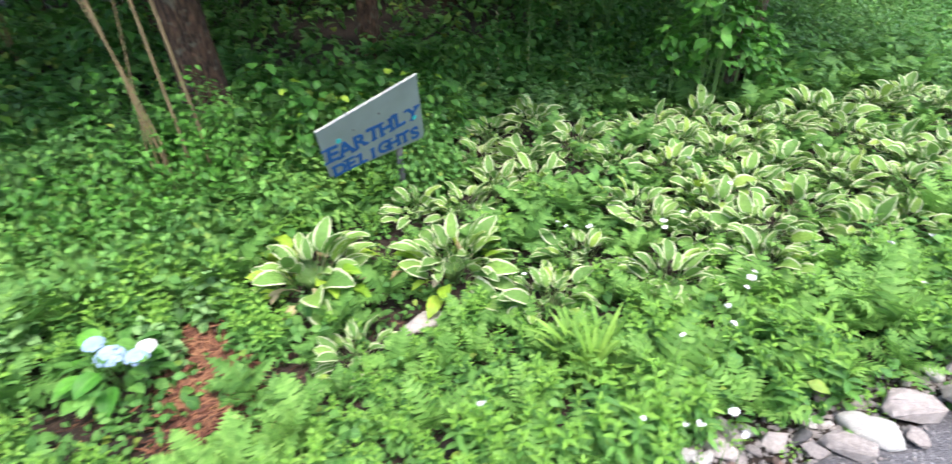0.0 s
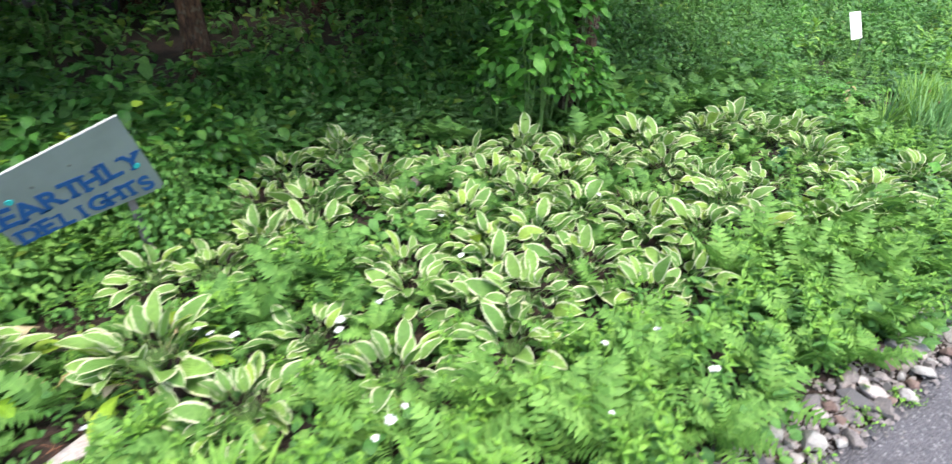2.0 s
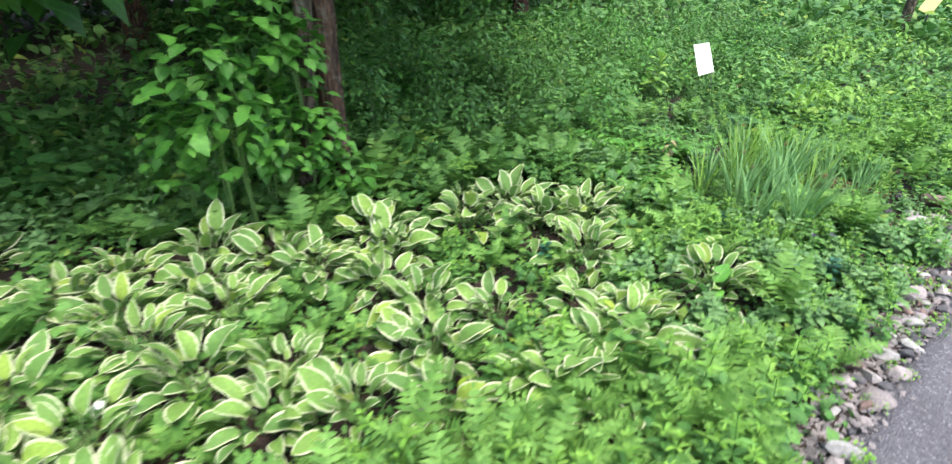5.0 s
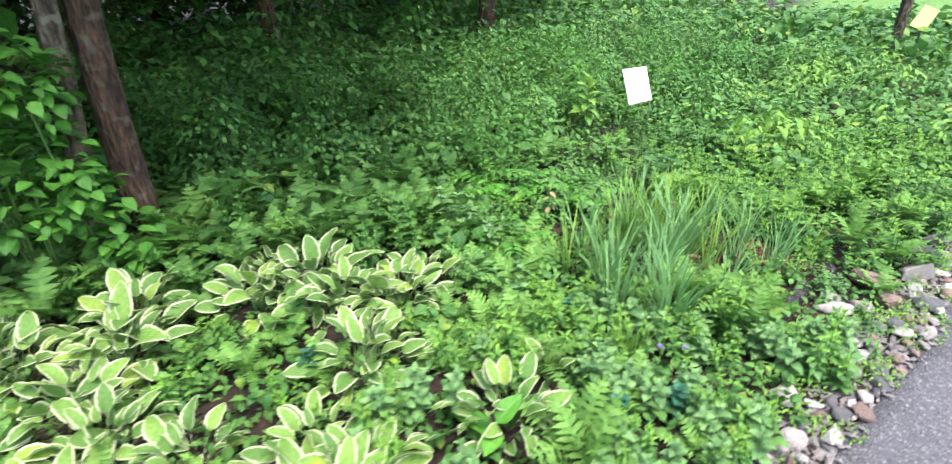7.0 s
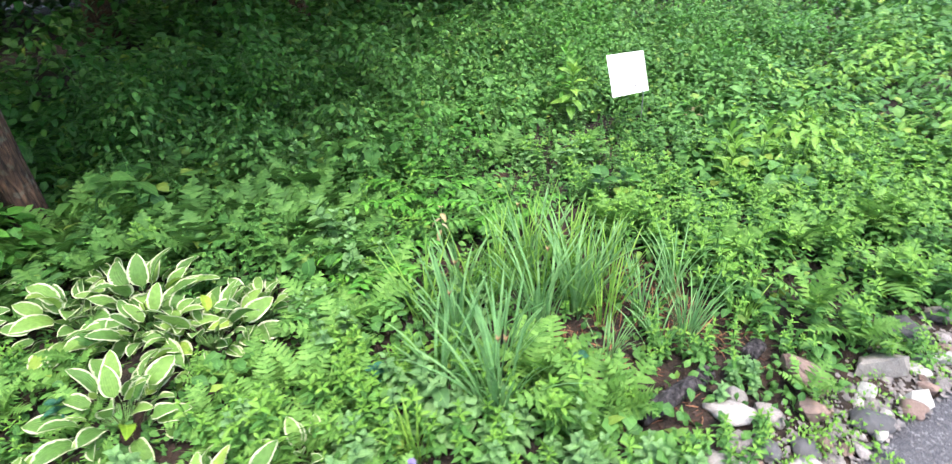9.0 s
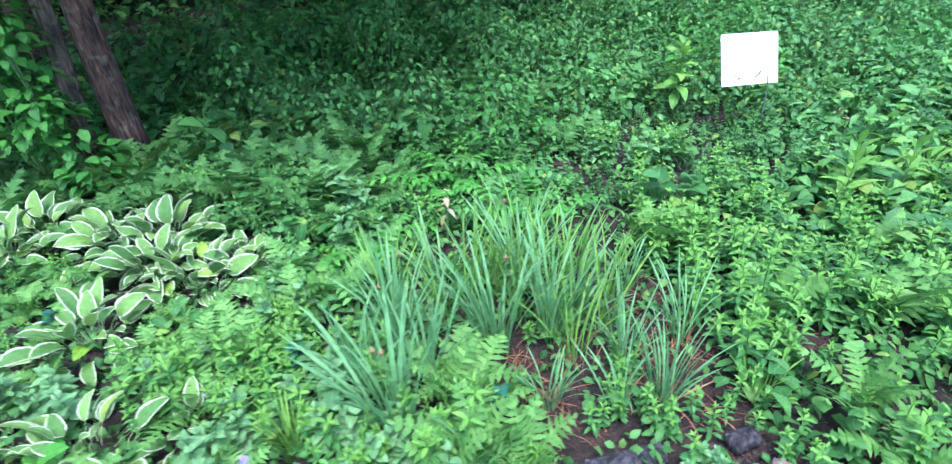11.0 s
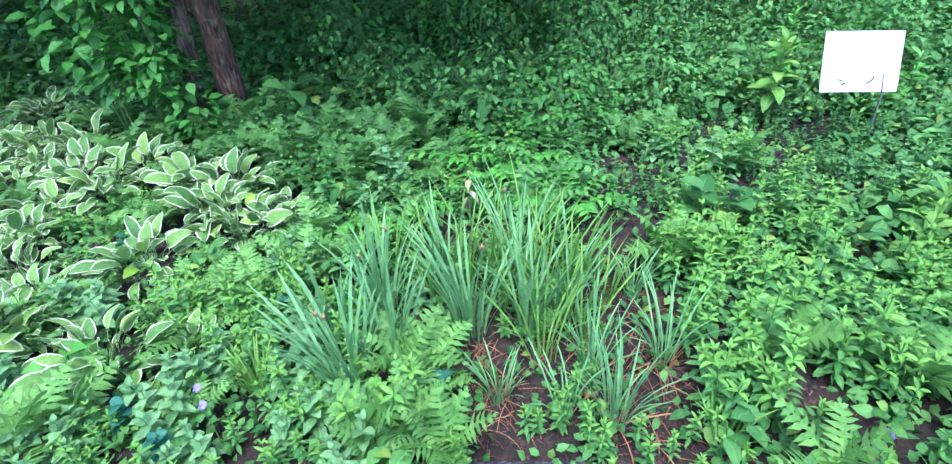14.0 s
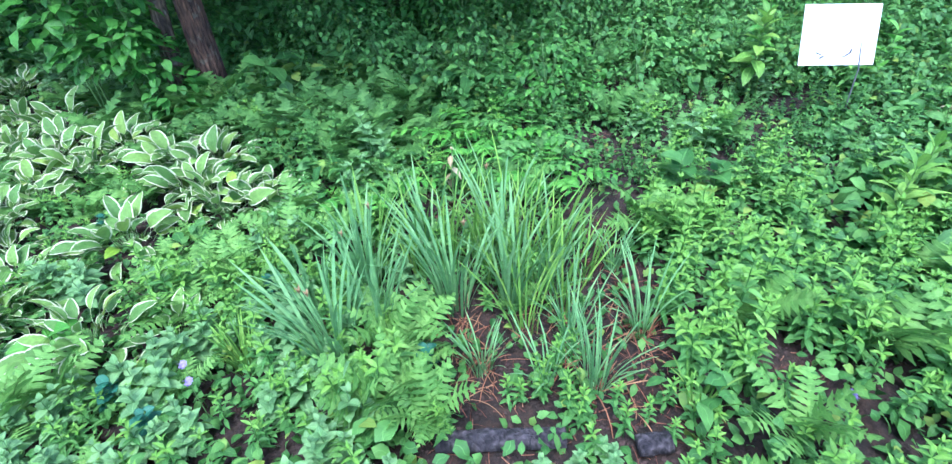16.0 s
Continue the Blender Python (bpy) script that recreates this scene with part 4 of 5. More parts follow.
# ---------------------------------------------------------------- strappy plants
def build_blades(name, x, y, n, length, width, mat, seed, label, buds=0, spread=0.05, dead=0, arch=(0.3, 1.1)):
    r = random.Random(seed)
    ob = empty(name, x, y, land(x, y))
    tagged(ob, label, "iris" if name == "iris" else "grass", name + " clumps")
    shapes = [leaf(length * k, width, strap, 7, 2, r.uniform(*arch), 0.3).mesh("blade", mat) for k in (0.65, 0.8, 0.9, 1.0, 1.1)]
    dry = leaf(length * 0.6, width * 0.6, strap, 6, 2, 2.4, 0.2).mesh("dead_blade", DEAD) if dead else None
    for i in range(n):
        a, d = r.uniform(0, 6.28), spread * math.sqrt(r.random())
        el = math.radians(90 - abs(r.gauss(0, 10)) - 3)
        child("blade", shapes[r.randrange(5)], ob, mat4(d * math.cos(a), d * math.sin(a), -0.01, a - 1.57 + r.uniform(-0.7, 0.7), el, r.uniform(-0.5, 0.5)))
    for i in range(dead):
        a = r.uniform(0, 6.28)
        child("dead_blade", dry, ob, mat4(0.02 * math.cos(a), 0.02 * math.sin(a), 0.01, a, math.radians(r.uniform(15, 65)), r.uniform(-1.2, 1.2), r.uniform(0.5, 1.2)), "dry orange-brown blade")
    for i in range(buds):
        a = r.uniform(0, 6.28)
        tip = (0.07 * math.cos(a), 0.07 * math.sin(a), length * r.uniform(0.7, 0.85))
        g = stalk_geo([(0, 0, 0), (tip[0] * 0.5, tip[1] * 0.5, tip[2] * 0.6), tip], 0.0035)
        fs = child("flower_stalk", g.mesh("flower_stalk", BLADE), ob)
        b = Geo()
        for k in range(4):
            b.add(leaf(0.032, 0.010, lance, 4, 2, 0.4, 0.4), mat4(*tip, k * 1.57, 1.3))
        child("bud", b.mesh("bud", BUD), fs, None, "withered orange-brown bud")


IRIS = "tall blue-green iris clump with upright strap leaves"
for i, (x, y, n, s, w, b) in enumerate([(7.27, 1.10, 46, 0.50, 0.016, 1), (7.50, 1.12, 40, 0.50, 0.016, 0), (6.87, 0.82, 46, 0.50, 0.017, 2), (6.90, 1.20, 44, 0.50, 0.016, 2),
                                        (7.10, 1.52, 32, 0.46, 0.015, 0), (7.64, 1.22, 34, 0.46, 0.014, 0), (6.74, 1.02, 28, 0.44, 0.017, 0), (7.45, 1.42, 30, 0.55, 0.013, 1), (6.98, 0.98, 26, 0.44, 0.016, 0)]):
    build_blades("iris", x, y, int(n * 0.78), s, w * 0.74, BLADE, 100 + i, IRIS, b, 0.06, 0, (0.1, 1.0))
for i, (x, y, n, s, d) in enumerate([(7.78, 0.72, 26, 0.36, 10), (7.99, 0.98, 22, 0.34, 26), (7.39, 0.80, 26, 0.19, 12), (6.52, 0.80, 30, 0.22, 0), (7.94, 1.37, 22, 0.22, 4), (7.72, 0.92, 18, 0.34, 8),
                                     (8.1, 0.66, 18, 0.18, 0), (7.62, 0.72, 12, 0.28, 4)]):
    build_blades("grass_tuft", x, y, int(n * 1.3), s * 1.1, 0.0065, BLADE if d else GRASS, 140 + i, "grassy tuft with dry orange leaves on bare soil" if d else "small fresh green grassy tuft", 0, 0.04, d, (0.2, 1.3))
for i, (x, y) in enumerate([(1.28, 1.24), (1.4, 1.32), (1.31, 1.4)]):
    build_blades("grass_tuft", x, y, 26, 0.30, 0.022, GRASS, 170 + i, "fresh green arching lily leaves among the ferns", 0, 0.04, 0, (0.6, 1.6))


for i, (x, y, h) in enumerate([(7.55, 1.32, 0.5), (7.68, 1.42, 0.46), (7.4, 1.28, 0.48), (7.7, 1.1, 0.42), (6.85, 1.45, 0.42), (7.22, 1.36, 0.5), (7.6, 1.22, 0.52), (7.32, 1.45, 0.5), (7.48, 1.5, 0.55), (7.8, 1.3, 0.4), (7.55, 0.98, 0.4), (7.1, 1.3, 0.45)]):
    build_blades("tall_grass", x, y, 15, h, 0.008, GRASS, 180 + i, "tall fresh green grass between the irises", 0, 0.05, 0, (0.3, 1.3))


# ---------------------------------------------------------------- single broad plants
def build_broad(name, x, y, h, count, size, ratio, mat, seed, label, category, shape=ovate, spread=0.12, el=(5, 60)):
    r = random.Random(seed)
    ob = empty(name, x, y, land(x, y))
    tagged(ob, label, category)
    lf = [leaf(size * k, size * k * ratio, shape, 6, 4, r.uniform(0.5, 1.1), 0.25, 0, 0, 0.03).mesh("leaf", mat) for k in (0.75, 0.9, 1.05)]
    child("stem", stalk_geo([(0, 0, -0.02), (0.01, 0, h * 0.5), (0.02, 0.01, h)], 0.006, 0, 6, 0.5).mesh("stem", STEM), ob)
    for i in range(count):
        v = (i + 1) / count
        az = i * 2.4 + r.uniform(-0.3, 0.3)
        child("leaf", lf[r.randrange(3)], ob, mat4(0.015 * v, 0, h * (0.35 + 0.65 * v), az, math.radians(el[0] + (el[1] - el[0]) * v + r.uniform(-10, 10)), r.uniform(-0.3, 0.3), 1.05 - 0.4 * v))


build_broad("pokeweed", 9.08, 3.15, 0.58, 22, 0.19, 0.46, GRASS, 201, "upright plant with large bright green leaves by the sign", "plant", el=(-25, 55))
build_broad("pokeweed", 9.2, 3.4, 0.66, 16, 0.17, 0.42, VINE, 202, "upright plant with large bright green leaves by the sign", "plant", el=(-25, 60))
for i, (x, y) in enumerate([(9.15, 1.58), (9.32, 1.75), (9.5, 1.6)]):
    build_broad("broad_leaved_plant", x, y, 0.36, 10, 0.20, 0.32, GRASS, 205 + i, "light green plant with long pointed leaves", "plant", lance, el=(10, 70))
for i, (x, y) in enumerate([(8.3, 1.88), (8.46, 1.82)]):
    build_broad("large_round_leaved_plant", x, y, 0.24, 7, 0.17, 0.82, COVER, 215 + i, "low plant with very large round green leaves", "plant", heart, el=(-5, 35))
for i, (x, y) in enumerate([(5.42, 1.63), (6.5, 1.14), (7.2, 0.76), (6.15, 0.6), (6.35, 0.48)]):
    build_broad("columbine", x, y, 0.15, 13, 0.06, 0.8, BLUE, 220 + i, "small plant with blue-green rounded leaves", "plant", round_leaf, el=(0, 40))
build_broad("heart_leaved_plant", 6.66, 0.9, 0.20, 7, 0.105, 0.75, HEART, 230, "pale green heart-leaved plant in front of the irises", "plant", heart, el=(-20, 20))
build_broad("heart_leaved_plant", 6.72, 0.78, 0.16, 6, 0.10, 0.75, HEART, 231, "pale green heart-leaved plant in front of the irises", "plant", heart, el=(-20, 20))
build_broad("large_hosta", 5.75, 0.82, 0.14, 3, 0.24, 0.55, VINE, 232, "single huge pale green leaf over a hosta", "plant", ovate, el=(-5, 35))
build_broad("wilted_plant", 7.18, 1.9, 0.31, 6, 0.10, 0.45, WILT, 233, "small wilted cream-white plant among green leaves", "plant", ovate, el=(-60, -10))
build_broad("wilted_plant", 10.0, 2.6, 0.16, 8, 0.14, 0.3, WILT, 234, "small wilted cream-white plant among green leaves", "plant", lance, el=(-10, 50))
build_broad("broad_leaved_plant", 10.15, 2.7, 0.2, 8, 0.16, 0.35, VINE, 235, "light green plant with long pointed leaves", "plant", lance, el=(10, 60))
build_broad("broad_leaved_plant", 10.0, 3.3, 0.4, 9, 0.18, 0.4, VINE, 236, "light green plant with long pointed leaves", "plant", lance, el=(0, 50))


def build_arching(x, y, seed, mat, length=0.5):
    """Arching stems with paired oval leaflets."""
    r = random.Random(seed)
    ob = empty("arching_plant", x, y, land(x, y))
    tagged(ob, "arching stems with glossy paired oval leaflets", "plant", "arching plants")
    for i in range(7):
        az = i * 0.9 + r.uniform(-0.3, 0.3)
        g = Geo()
        pts = [(0, 0, 0)]
        yy = zz = 0.0
        for k in range(9):
            a = 1.25 - 0.17 * k
            yy += length / 9 * math.cos(a)
            zz += length / 9 * math.sin(a)
            pts.append((0, yy, zz))
        g.add(stalk_geo(pts, 0.003))
        for k in range(3, 10):
            for side in (-1, 1):
                s = 0.085 * (1.1 - 0.05 * k)
                g.add(leaf(s, s * 0.45, lance, 4, 2, 0.6, 0.3), mat4(*pts[k], -side * 1.1, 0.05, r.uniform(-0.3, 0.3)))
        child("frond", g.mesh("frond", mat), ob, mat4(0, 0, 0, az, r.uniform(-0.2, 0.1), 0, r.uniform(0.8, 1.1)))


for i, (x, y) in enumerate([(7.4, 2.5), (7.6, 2.4), (7.25, 2.3), (6.62, 1.7), (6.8, 1.85), (7.5, 2.0), (7.7, 1.95)]):
    build_arching(x, y, 300 + i, HERB if i % 2 else VINE, 0.5 if i < 3 else 0.38)


# ---------------------------------------------------------------- flowers
def flower_meshes():
    f = Geo()
    r = random.Random(5)
    for k in range(5):
        f.add(leaf(0.02, 0.017, round_leaf, 3, 2, 0.5, 0.2), mat4(0, 0, 0, k * 1.257, 0.35))
    head = Geo()
    for k in range(5):
        head.add(f, mat4(r.uniform(-0.014, 0.014), r.uniform(-0.014, 0.014), r.uniform(0, 0.01), r.uniform(0, 6), r.uniform(-0.6, 0.6), r.uniform(-0.6, 0.6), 0.8))
    return f, head


FLORET, FLOWER_HEAD = flower_meshes()
FLOWER_MESH = FLOWER_HEAD.mesh("petals", PETAL)
WHITE_FLOWERS = [(1.45, 1.68), (1.51, 1.59), (1.81, 1.43), (2.0, 1.5), (1.70, 0.94), (1.82, 0.99), (1.32, 0.9), (1.48, 0.83), (2.49, 0.83), (2.28, 0.62),
                 (2.69, 0.77), (0.95, 0.72), (1.04, 0.65), (1.17, 0.6), (1.15, 0.54), (3.37, 1.64), (1.08, 0.63), (1.07, 1.47), (0.6, 1.0), (2.57, 1.94),
                 (2.41, 1.55), (1.83, 1.46), (1.57, 0.92), (1.76, 0.97), (1.42, 1.7), (2.68, 0.55)]
rf = random.Random(9)
for x, y in WHITE_FLOWERS:
    z = land(x, y)
    ob = empty("white_flower", x, y, z, rf.uniform(0, 6))
    tagged(ob, "small white flower on a thin stem above the ferns", "flower", "white flowers")
    h = 0.335 - z + rf.uniform(-0.02, 0.02)
    st = child("stem", stalk_geo([(0.03, 0.02, 0), (0.01, 0.01, h * 0.6), (0, 0, h)], 0.0022).mesh("stem", STEM), ob)
    child("petals", FLOWER_MESH, st, mat4(0, 0, h, rf.uniform(0, 6), rf.uniform(-0.5, 0.3), 0, rf.uniform(0.42, 0.72)))
for x, y in ((6.51, 0.55), (8.45, 0.54), (6.45, 0.62)):
    ob = empty("lilac_flower", x, y, land(x, y))
    tagged(ob, "small pale lilac flower cluster on a herb", "flower", "lilac flowers")
    child("stem", stalk_geo([(0, 0, 0), (0, 0, 0.22)], 0.0022).mesh("stem", STEM), ob)
    child("petals", FLOWER_HEAD.mesh("petals", LILAC), ob, mat4(0, 0, 0.22, 0, 0, 0, 0.7))


def build_hydrangea(x, y):
    r = random.Random(14)
    ob = empty("hydrangea", x, y, land(x, y))
    tagged(ob, "hydrangea with broad leaves and pale blue-white flower heads", "hydrangea")
    lf = [leaf(0.12 * k, 0.085 * k, ovate, 6, 4, r.uniform(0.5, 1.0), 0.25, 0.02, 0, 0.02).mesh("leaf", HERB if k < 1.1 else VINE) for k in (0.75, 0.9, 1.05, 1.2)]
    for i in range(34):
        a, d = i * 2.4, 0.26 * math.sqrt(i / 34)
        child("leaf", lf[r.randrange(4)], ob, mat4(d * math.cos(a) * 0.7, d * math.sin(a) * 0.7, 0.28 - 0.5 * d + r.uniform(-0.05, 0.03), a - 1.57 + r.uniform(-0.5, 0.5), math.radians(r.uniform(-25, 45)), r.uniform(-0.4, 0.4)))
    for i in range(5):
        a = i * 1.3
        child("stem", stalk_geo([(0, 0, -0.02), (0.06 * math.cos(a), 0.06 * math.sin(a), 0.14), (0.12 * math.cos(a), 0.12 * math.sin(a), 0.27)], 0.005, 0, 5).mesh("stem", STEM), ob)
    for dx, dy, dz, s, mat in ((0.01, -0.09, 0.29, 0.052, PALE), (0.11, -0.13, 0.27, 0.042, PALE), (-0.04, -0.02, 0.33, 0.035, PALE), (0.15, -0.09, 0.28, 0.034, PETAL)):
        g = Geo()
        for k in range(100):
            u, a = 1 - 1.3 * r.random() ** 1.6, r.uniform(0, 6.28)
            q = math.sqrt(1 - u * u)
            g.add(FLORET, mat4(dx + s * q * math.cos(a), dy + s * q * math.sin(a), dz + 0.6 * s * u, a - 1.57, -(1 - u) * 0.9, 0, 0.75))
        child("flower_head", g.mesh("flower_head", mat), ob, None, "round pale blue-white flower head")


build_hydrangea(-0.5, 2.5)


def build_spike(x, y, z1, seed):
    r = random.Random(seed)
    z = land(x, y)
    ob = empty("flower_spike", x, y, z)
    tagged(ob, "thin dry stalk with tiny pale seed heads", "flower stalk", "thin stalks in the shade")
    h = z1 - z
    child("stem", stalk_geo([(0.05, 0, 0), (0.02, 0, h * 0.5), (0, 0, h)], 0.003).mesh("stem", STEM), ob)
    g = Geo()
    for k in range(34):
        v = r.uniform(0.3, 1)
        g.add(leaf(0.02, 0.012, ovate, 2, 2, 0.4, 0.3), mat4(0.02 * (1 - v), 0, h * v, r.uniform(0, 6.28), r.uniform(-0.8, 0.2)))
    tagged(child("seed_head", g.mesh("seed_head", WILT), ob), kind="stuff")


for i, (x, y, z1) in enumerate([(3.28, 4.6, 1.15), (2.98, 4.7, 1.08), (3.8, 4.6, 1.15), (4.12, 4.6, 1.12), (3.5, 4.9, 1.2)]):
    build_spike(x, y, z1, 400 + i)


def build_canes():
    for i, (a, b, rad) in enumerate([((-0.12, 4.2, 0.2), (-0.30, 4.2, 1.6), 0.010), ((-0.1, 4.15, 0.35), (-0.28, 4.25, 1.25), 0.007), ((-0.16, 4.2, 0.3), (-0.24, 4.2, 1.3), 0.006),
                                     ((0.03, 4.25, 0.3), (-0.06, 4.3, 1.9), 0.012), ((0.16, 4.3, 0.4), (0.03, 4.4, 1.9), 0.013), ((-0.2, 4.2, 0.3), (-0.05, 4.2, 1.7), 0.005)]):
        ob = empty("cane", a[0], a[1], land(a[0], a[1]))
        tagged(ob, "dry bare tan cane leaning among the shrubs", "cane", "dry canes")
        base = np.array([a[0], a[1], land(a[0], a[1])])
        p = [np.zeros(3), (np.array(a) - base) * 0.9, (np.array(a) + np.array(b)) / 2 - base + np.array([0.01, 0, 0]), np.array(b) - base]
        child("stalk", stalk_geo(p, rad, 0, 6, 0.7).mesh("stalk", CANE), ob)


build_canes()


# ---------------------------------------------------------------- signs
def slab(w, h, d, bevel=0.004):
    bm = bmesh.new()
    bmesh.ops.create_cube(bm, size=1)
    bmesh.ops.scale(bm, vec=(w, d, h), verts=bm.verts)
    bmesh.ops.bevel(bm, geom=bm.edges, offset=bevel, segments=2, affect="EDGES")
    return bm


def letter(ch, size, mat, parent, x, z, y, turn, name="letter"):
    cu = bpy.data.curves.new("letter", "FONT")
    cu.body, cu.size, cu.extrude, cu.offset = ch, size, 0.0015, 0.005
    cu.align_x = "CENTER"
    tmp = bpy.data.objects.new("letter", cu)
    scene.collection.objects.link(tmp)
    me = bpy.data.meshes.new_from_object(tmp.evaluated_get(bpy.context.evaluated_depsgraph_get()))
    bpy.data.objects.remove(tmp)
    me.materials.clear()
    me.materials.append(mat)
    ob = child(name, me, parent)
    ob.matrix_local = pose(x, y, z, 90, 0, 0) @ pose(0, 0, 0, 0, 0, turn)
    return ob


SERIFS = {"E": ((-0.22, 0.03), (-0.22, 0.66)), "A": ((-0.27, 0.03), (0.27, 0.03)), "R": ((-0.22, 0.03), (0.24, 0.03)), "T": ((0.0, 0.03),), "H": ((-0.23, 0.03), (0.23, 0.03), (-0.23, 0.66), (0.23, 0.66)),
          "L": ((-0.2, 0.03), (-0.2, 0.66)), "Y": ((0.0, 0.03), (-0.24, 0.66), (0.24, 0.66)), "D": ((-0.24, 0.03), (-0.24, 0.66)), "I": ((0.0, 0.03), (0.0, 0.66)), "G": ((0.2, 0.3),), "S": ()}


def build_painted_sign():
    r = random.Random(2)
    base = land(1.4, 3.45)
    # the board leans forward and its right end is raised
    s = empty("painted_sign", 1.144, 3.311, 0.374)
    ax, az = Vector((0.945, 0.045, 0.323)).normalized(), Vector((-0.276, -0.416, 0.867))
    ay = az.cross(ax).normalized()
    az = ax.cross(ay)
    turn = Matrix((ax, ay, az)).transposed().to_4x4()
    s.matrix_basis = Matrix.Translation((1.144, 3.311, 0.374)) @ turn
    tagged(s, "tilted grey board sign with blue painted letters", "sign")
    corners = ((-0.356, 0.252), (0.392, 0.252), (0.355, -0.334), (-0.391, -0.169))
    bm = bmesh.new()
    front = [bm.verts.new((x, -0.006, z)) for x, z in corners]
    back = [bm.verts.new((x, 0.006, z)) for x, z in corners]
    bm.faces.new(front[::-1])
    bm.faces.new(back)
    for k in range(4):
        bm.faces.new((front[k], front[(k + 1) % 4], back[(k + 1) % 4], back[k]))
    bmesh.ops.recalc_face_normals(bm, faces=bm.faces)
    bmesh.ops.bevel(bm, geom=bm.edges, offset=0.002, segments=2, affect="EDGES")
    board = part("board", bm, GREY_BOARD, s, "grey board, slightly crooked")
    part("edge_strip", slab(0.748, 0.006, 0.014, 0.002), EDGE_PAINT, board, "pale top edge of the board").location = (0.018, 0, 0.256)
    for word, z0, z1, x0, x1, size in (("EARTHLY", -0.045, -0.098, -0.325, 0.292, 0.165), ("DELIGHTS", -0.182, -0.278, -0.318, 0.285, 0.138)):
        for i, ch in enumerate(word):
            f = i / (len(word) - 1)
            x, z = x0 + (x1 - x0) * f, z0 + (z1 - z0) * f + r.uniform(-0.006, 0.006)
            k = size * r.uniform(0.94, 1.1)
            letter(ch, k, BLUE_PAINT, board, x, z, -0.0085, -5 + r.uniform(-6, 6))
            # serifs on the painted strokes
            for sx, sz in SERIFS[ch]:
                foot = part("serif", slab(0.28 * k, 0.09 * k, 0.003, 0.0006), BLUE_PAINT, board)
                foot.matrix_local = pose(x, -0.0085, z, 0, 5, 0) @ pose(sx * k, 0, sz * k)
    for x, z in ((-0.244, 0.096), (0.308, -0.085)):
        bm = bmesh.new()
        bmesh.ops.create_cone(bm, cap_ends=True, segments=18, radius1=0.019, radius2=0.017, depth=0.004)
        p = part("dot", bm, CYAN_PAINT, board, "cyan painted dot")
        p.matrix_local = pose(x, -0.0085, z, 90, 0, 0)
    for x, z in ((0.068, 0.124), (-0.126, 0.112)):
        bm = bmesh.new()
        bmesh.ops.create_cone(bm, cap_ends=True, segments=12, radius1=0.008, radius2=0.007, depth=0.003)
        p = part("screw", bm, STEEL, board, "small dark screw head")
        p.matrix_local = pose(x, -0.0075, z, 90, 0, 0)
    p = part("stake", slab(0.045, 0.56, 0.03, 0.003), STEEL, s, "dark stake behind the board")
    p.matrix_local = s.matrix_basis.inverted() @ pose(1.38, 3.50, base + 0.24, 0, 0, 0)


def build_white_sign():
    s = empty("white_sign", 9.363, 2.78, 0.508)
    s.matrix_basis = pose(9.363, 2.78, 0.508, -21, 3, 5)
    tagged(s, "white rectangular yard sign on a thin wire stake", "sign")
    board = part("board", slab(0.44, 0.33, 0.006, 0.002), WHITE_BOARD, s)
    for x, z, w, h, t in ((-0.11, -0.10, 0.04, 0.008, 20), (-0.09, -0.12, 0.03, 0.012, -30), (-0.13, -0.085, 0.015, 0.006, 0), (0.06, -0.105, 0.05, 0.012, -35), (0.075, -0.09, 0.012, 0.03, 20), (0.03, -0.12, 0.03, 0.006, -10)):
        part("mark", slab(w * 0.9, h * 0.9, 0.002, 0.0005), INK, board, "dark drawn mark").matrix_local = pose(x, -0.0045, z, 0, t, 0)
    inv = s.matrix_basis.inverted()
    for dx in (0.13,):
        base = Vector((9.363 + dx, 2.70, land(9.36, 2.7) - 0.03))
        top = s.matrix_basis @ Vector((dx, 0.005, 0.05))
        g = stalk_geo([tuple(inv @ base), tuple(inv @ Vector((top.x, 2.715, 0.33))), tuple(inv @ top)], 0.004, 0, 6, 1.0)
        child("wire_stake", g.mesh("wire_stake", STEEL), s, None, "thin dark wire stake")


def build_yellow_sign():
    x, y = 14.8, 1.85
    z = land(x, y)
    s = empty("yellow_sign", x, y, z)
    s.matrix_basis = pose(x, y, 0.83, -14, 22, -74)
    tagged(s, "pale yellow board leaning beside a grey post", "sign")
    part("board", slab(0.20, 0.30, 0.015), YELLOW_BOARD, s)
    inv = s.matrix_basis.inverted()
    g = stalk_geo([tuple(inv @ Vector((x + 0.03, y, z - 0.05))), tuple(inv @ Vector((x + 0.03, y, 0.85)))], 0.015, 0, 6, 1.0)
    child("stake", g.mesh("stake", STEEL), s)
    p = empty("post", 14.9, 2.13, land(14.9, 2.13))
    tagged(p, "grey weathered round post at the lawn's edge", "post")
    child("pole", stalk_geo([(0, 0, -0.1), (0, 0, 1.0), (0, 0, 2.4)], 0.075, 0, 14, 0.9).mesh("pole", BARK_PALE), p)


build_painted_sign()
build_white_sign()
build_yellow_sign()


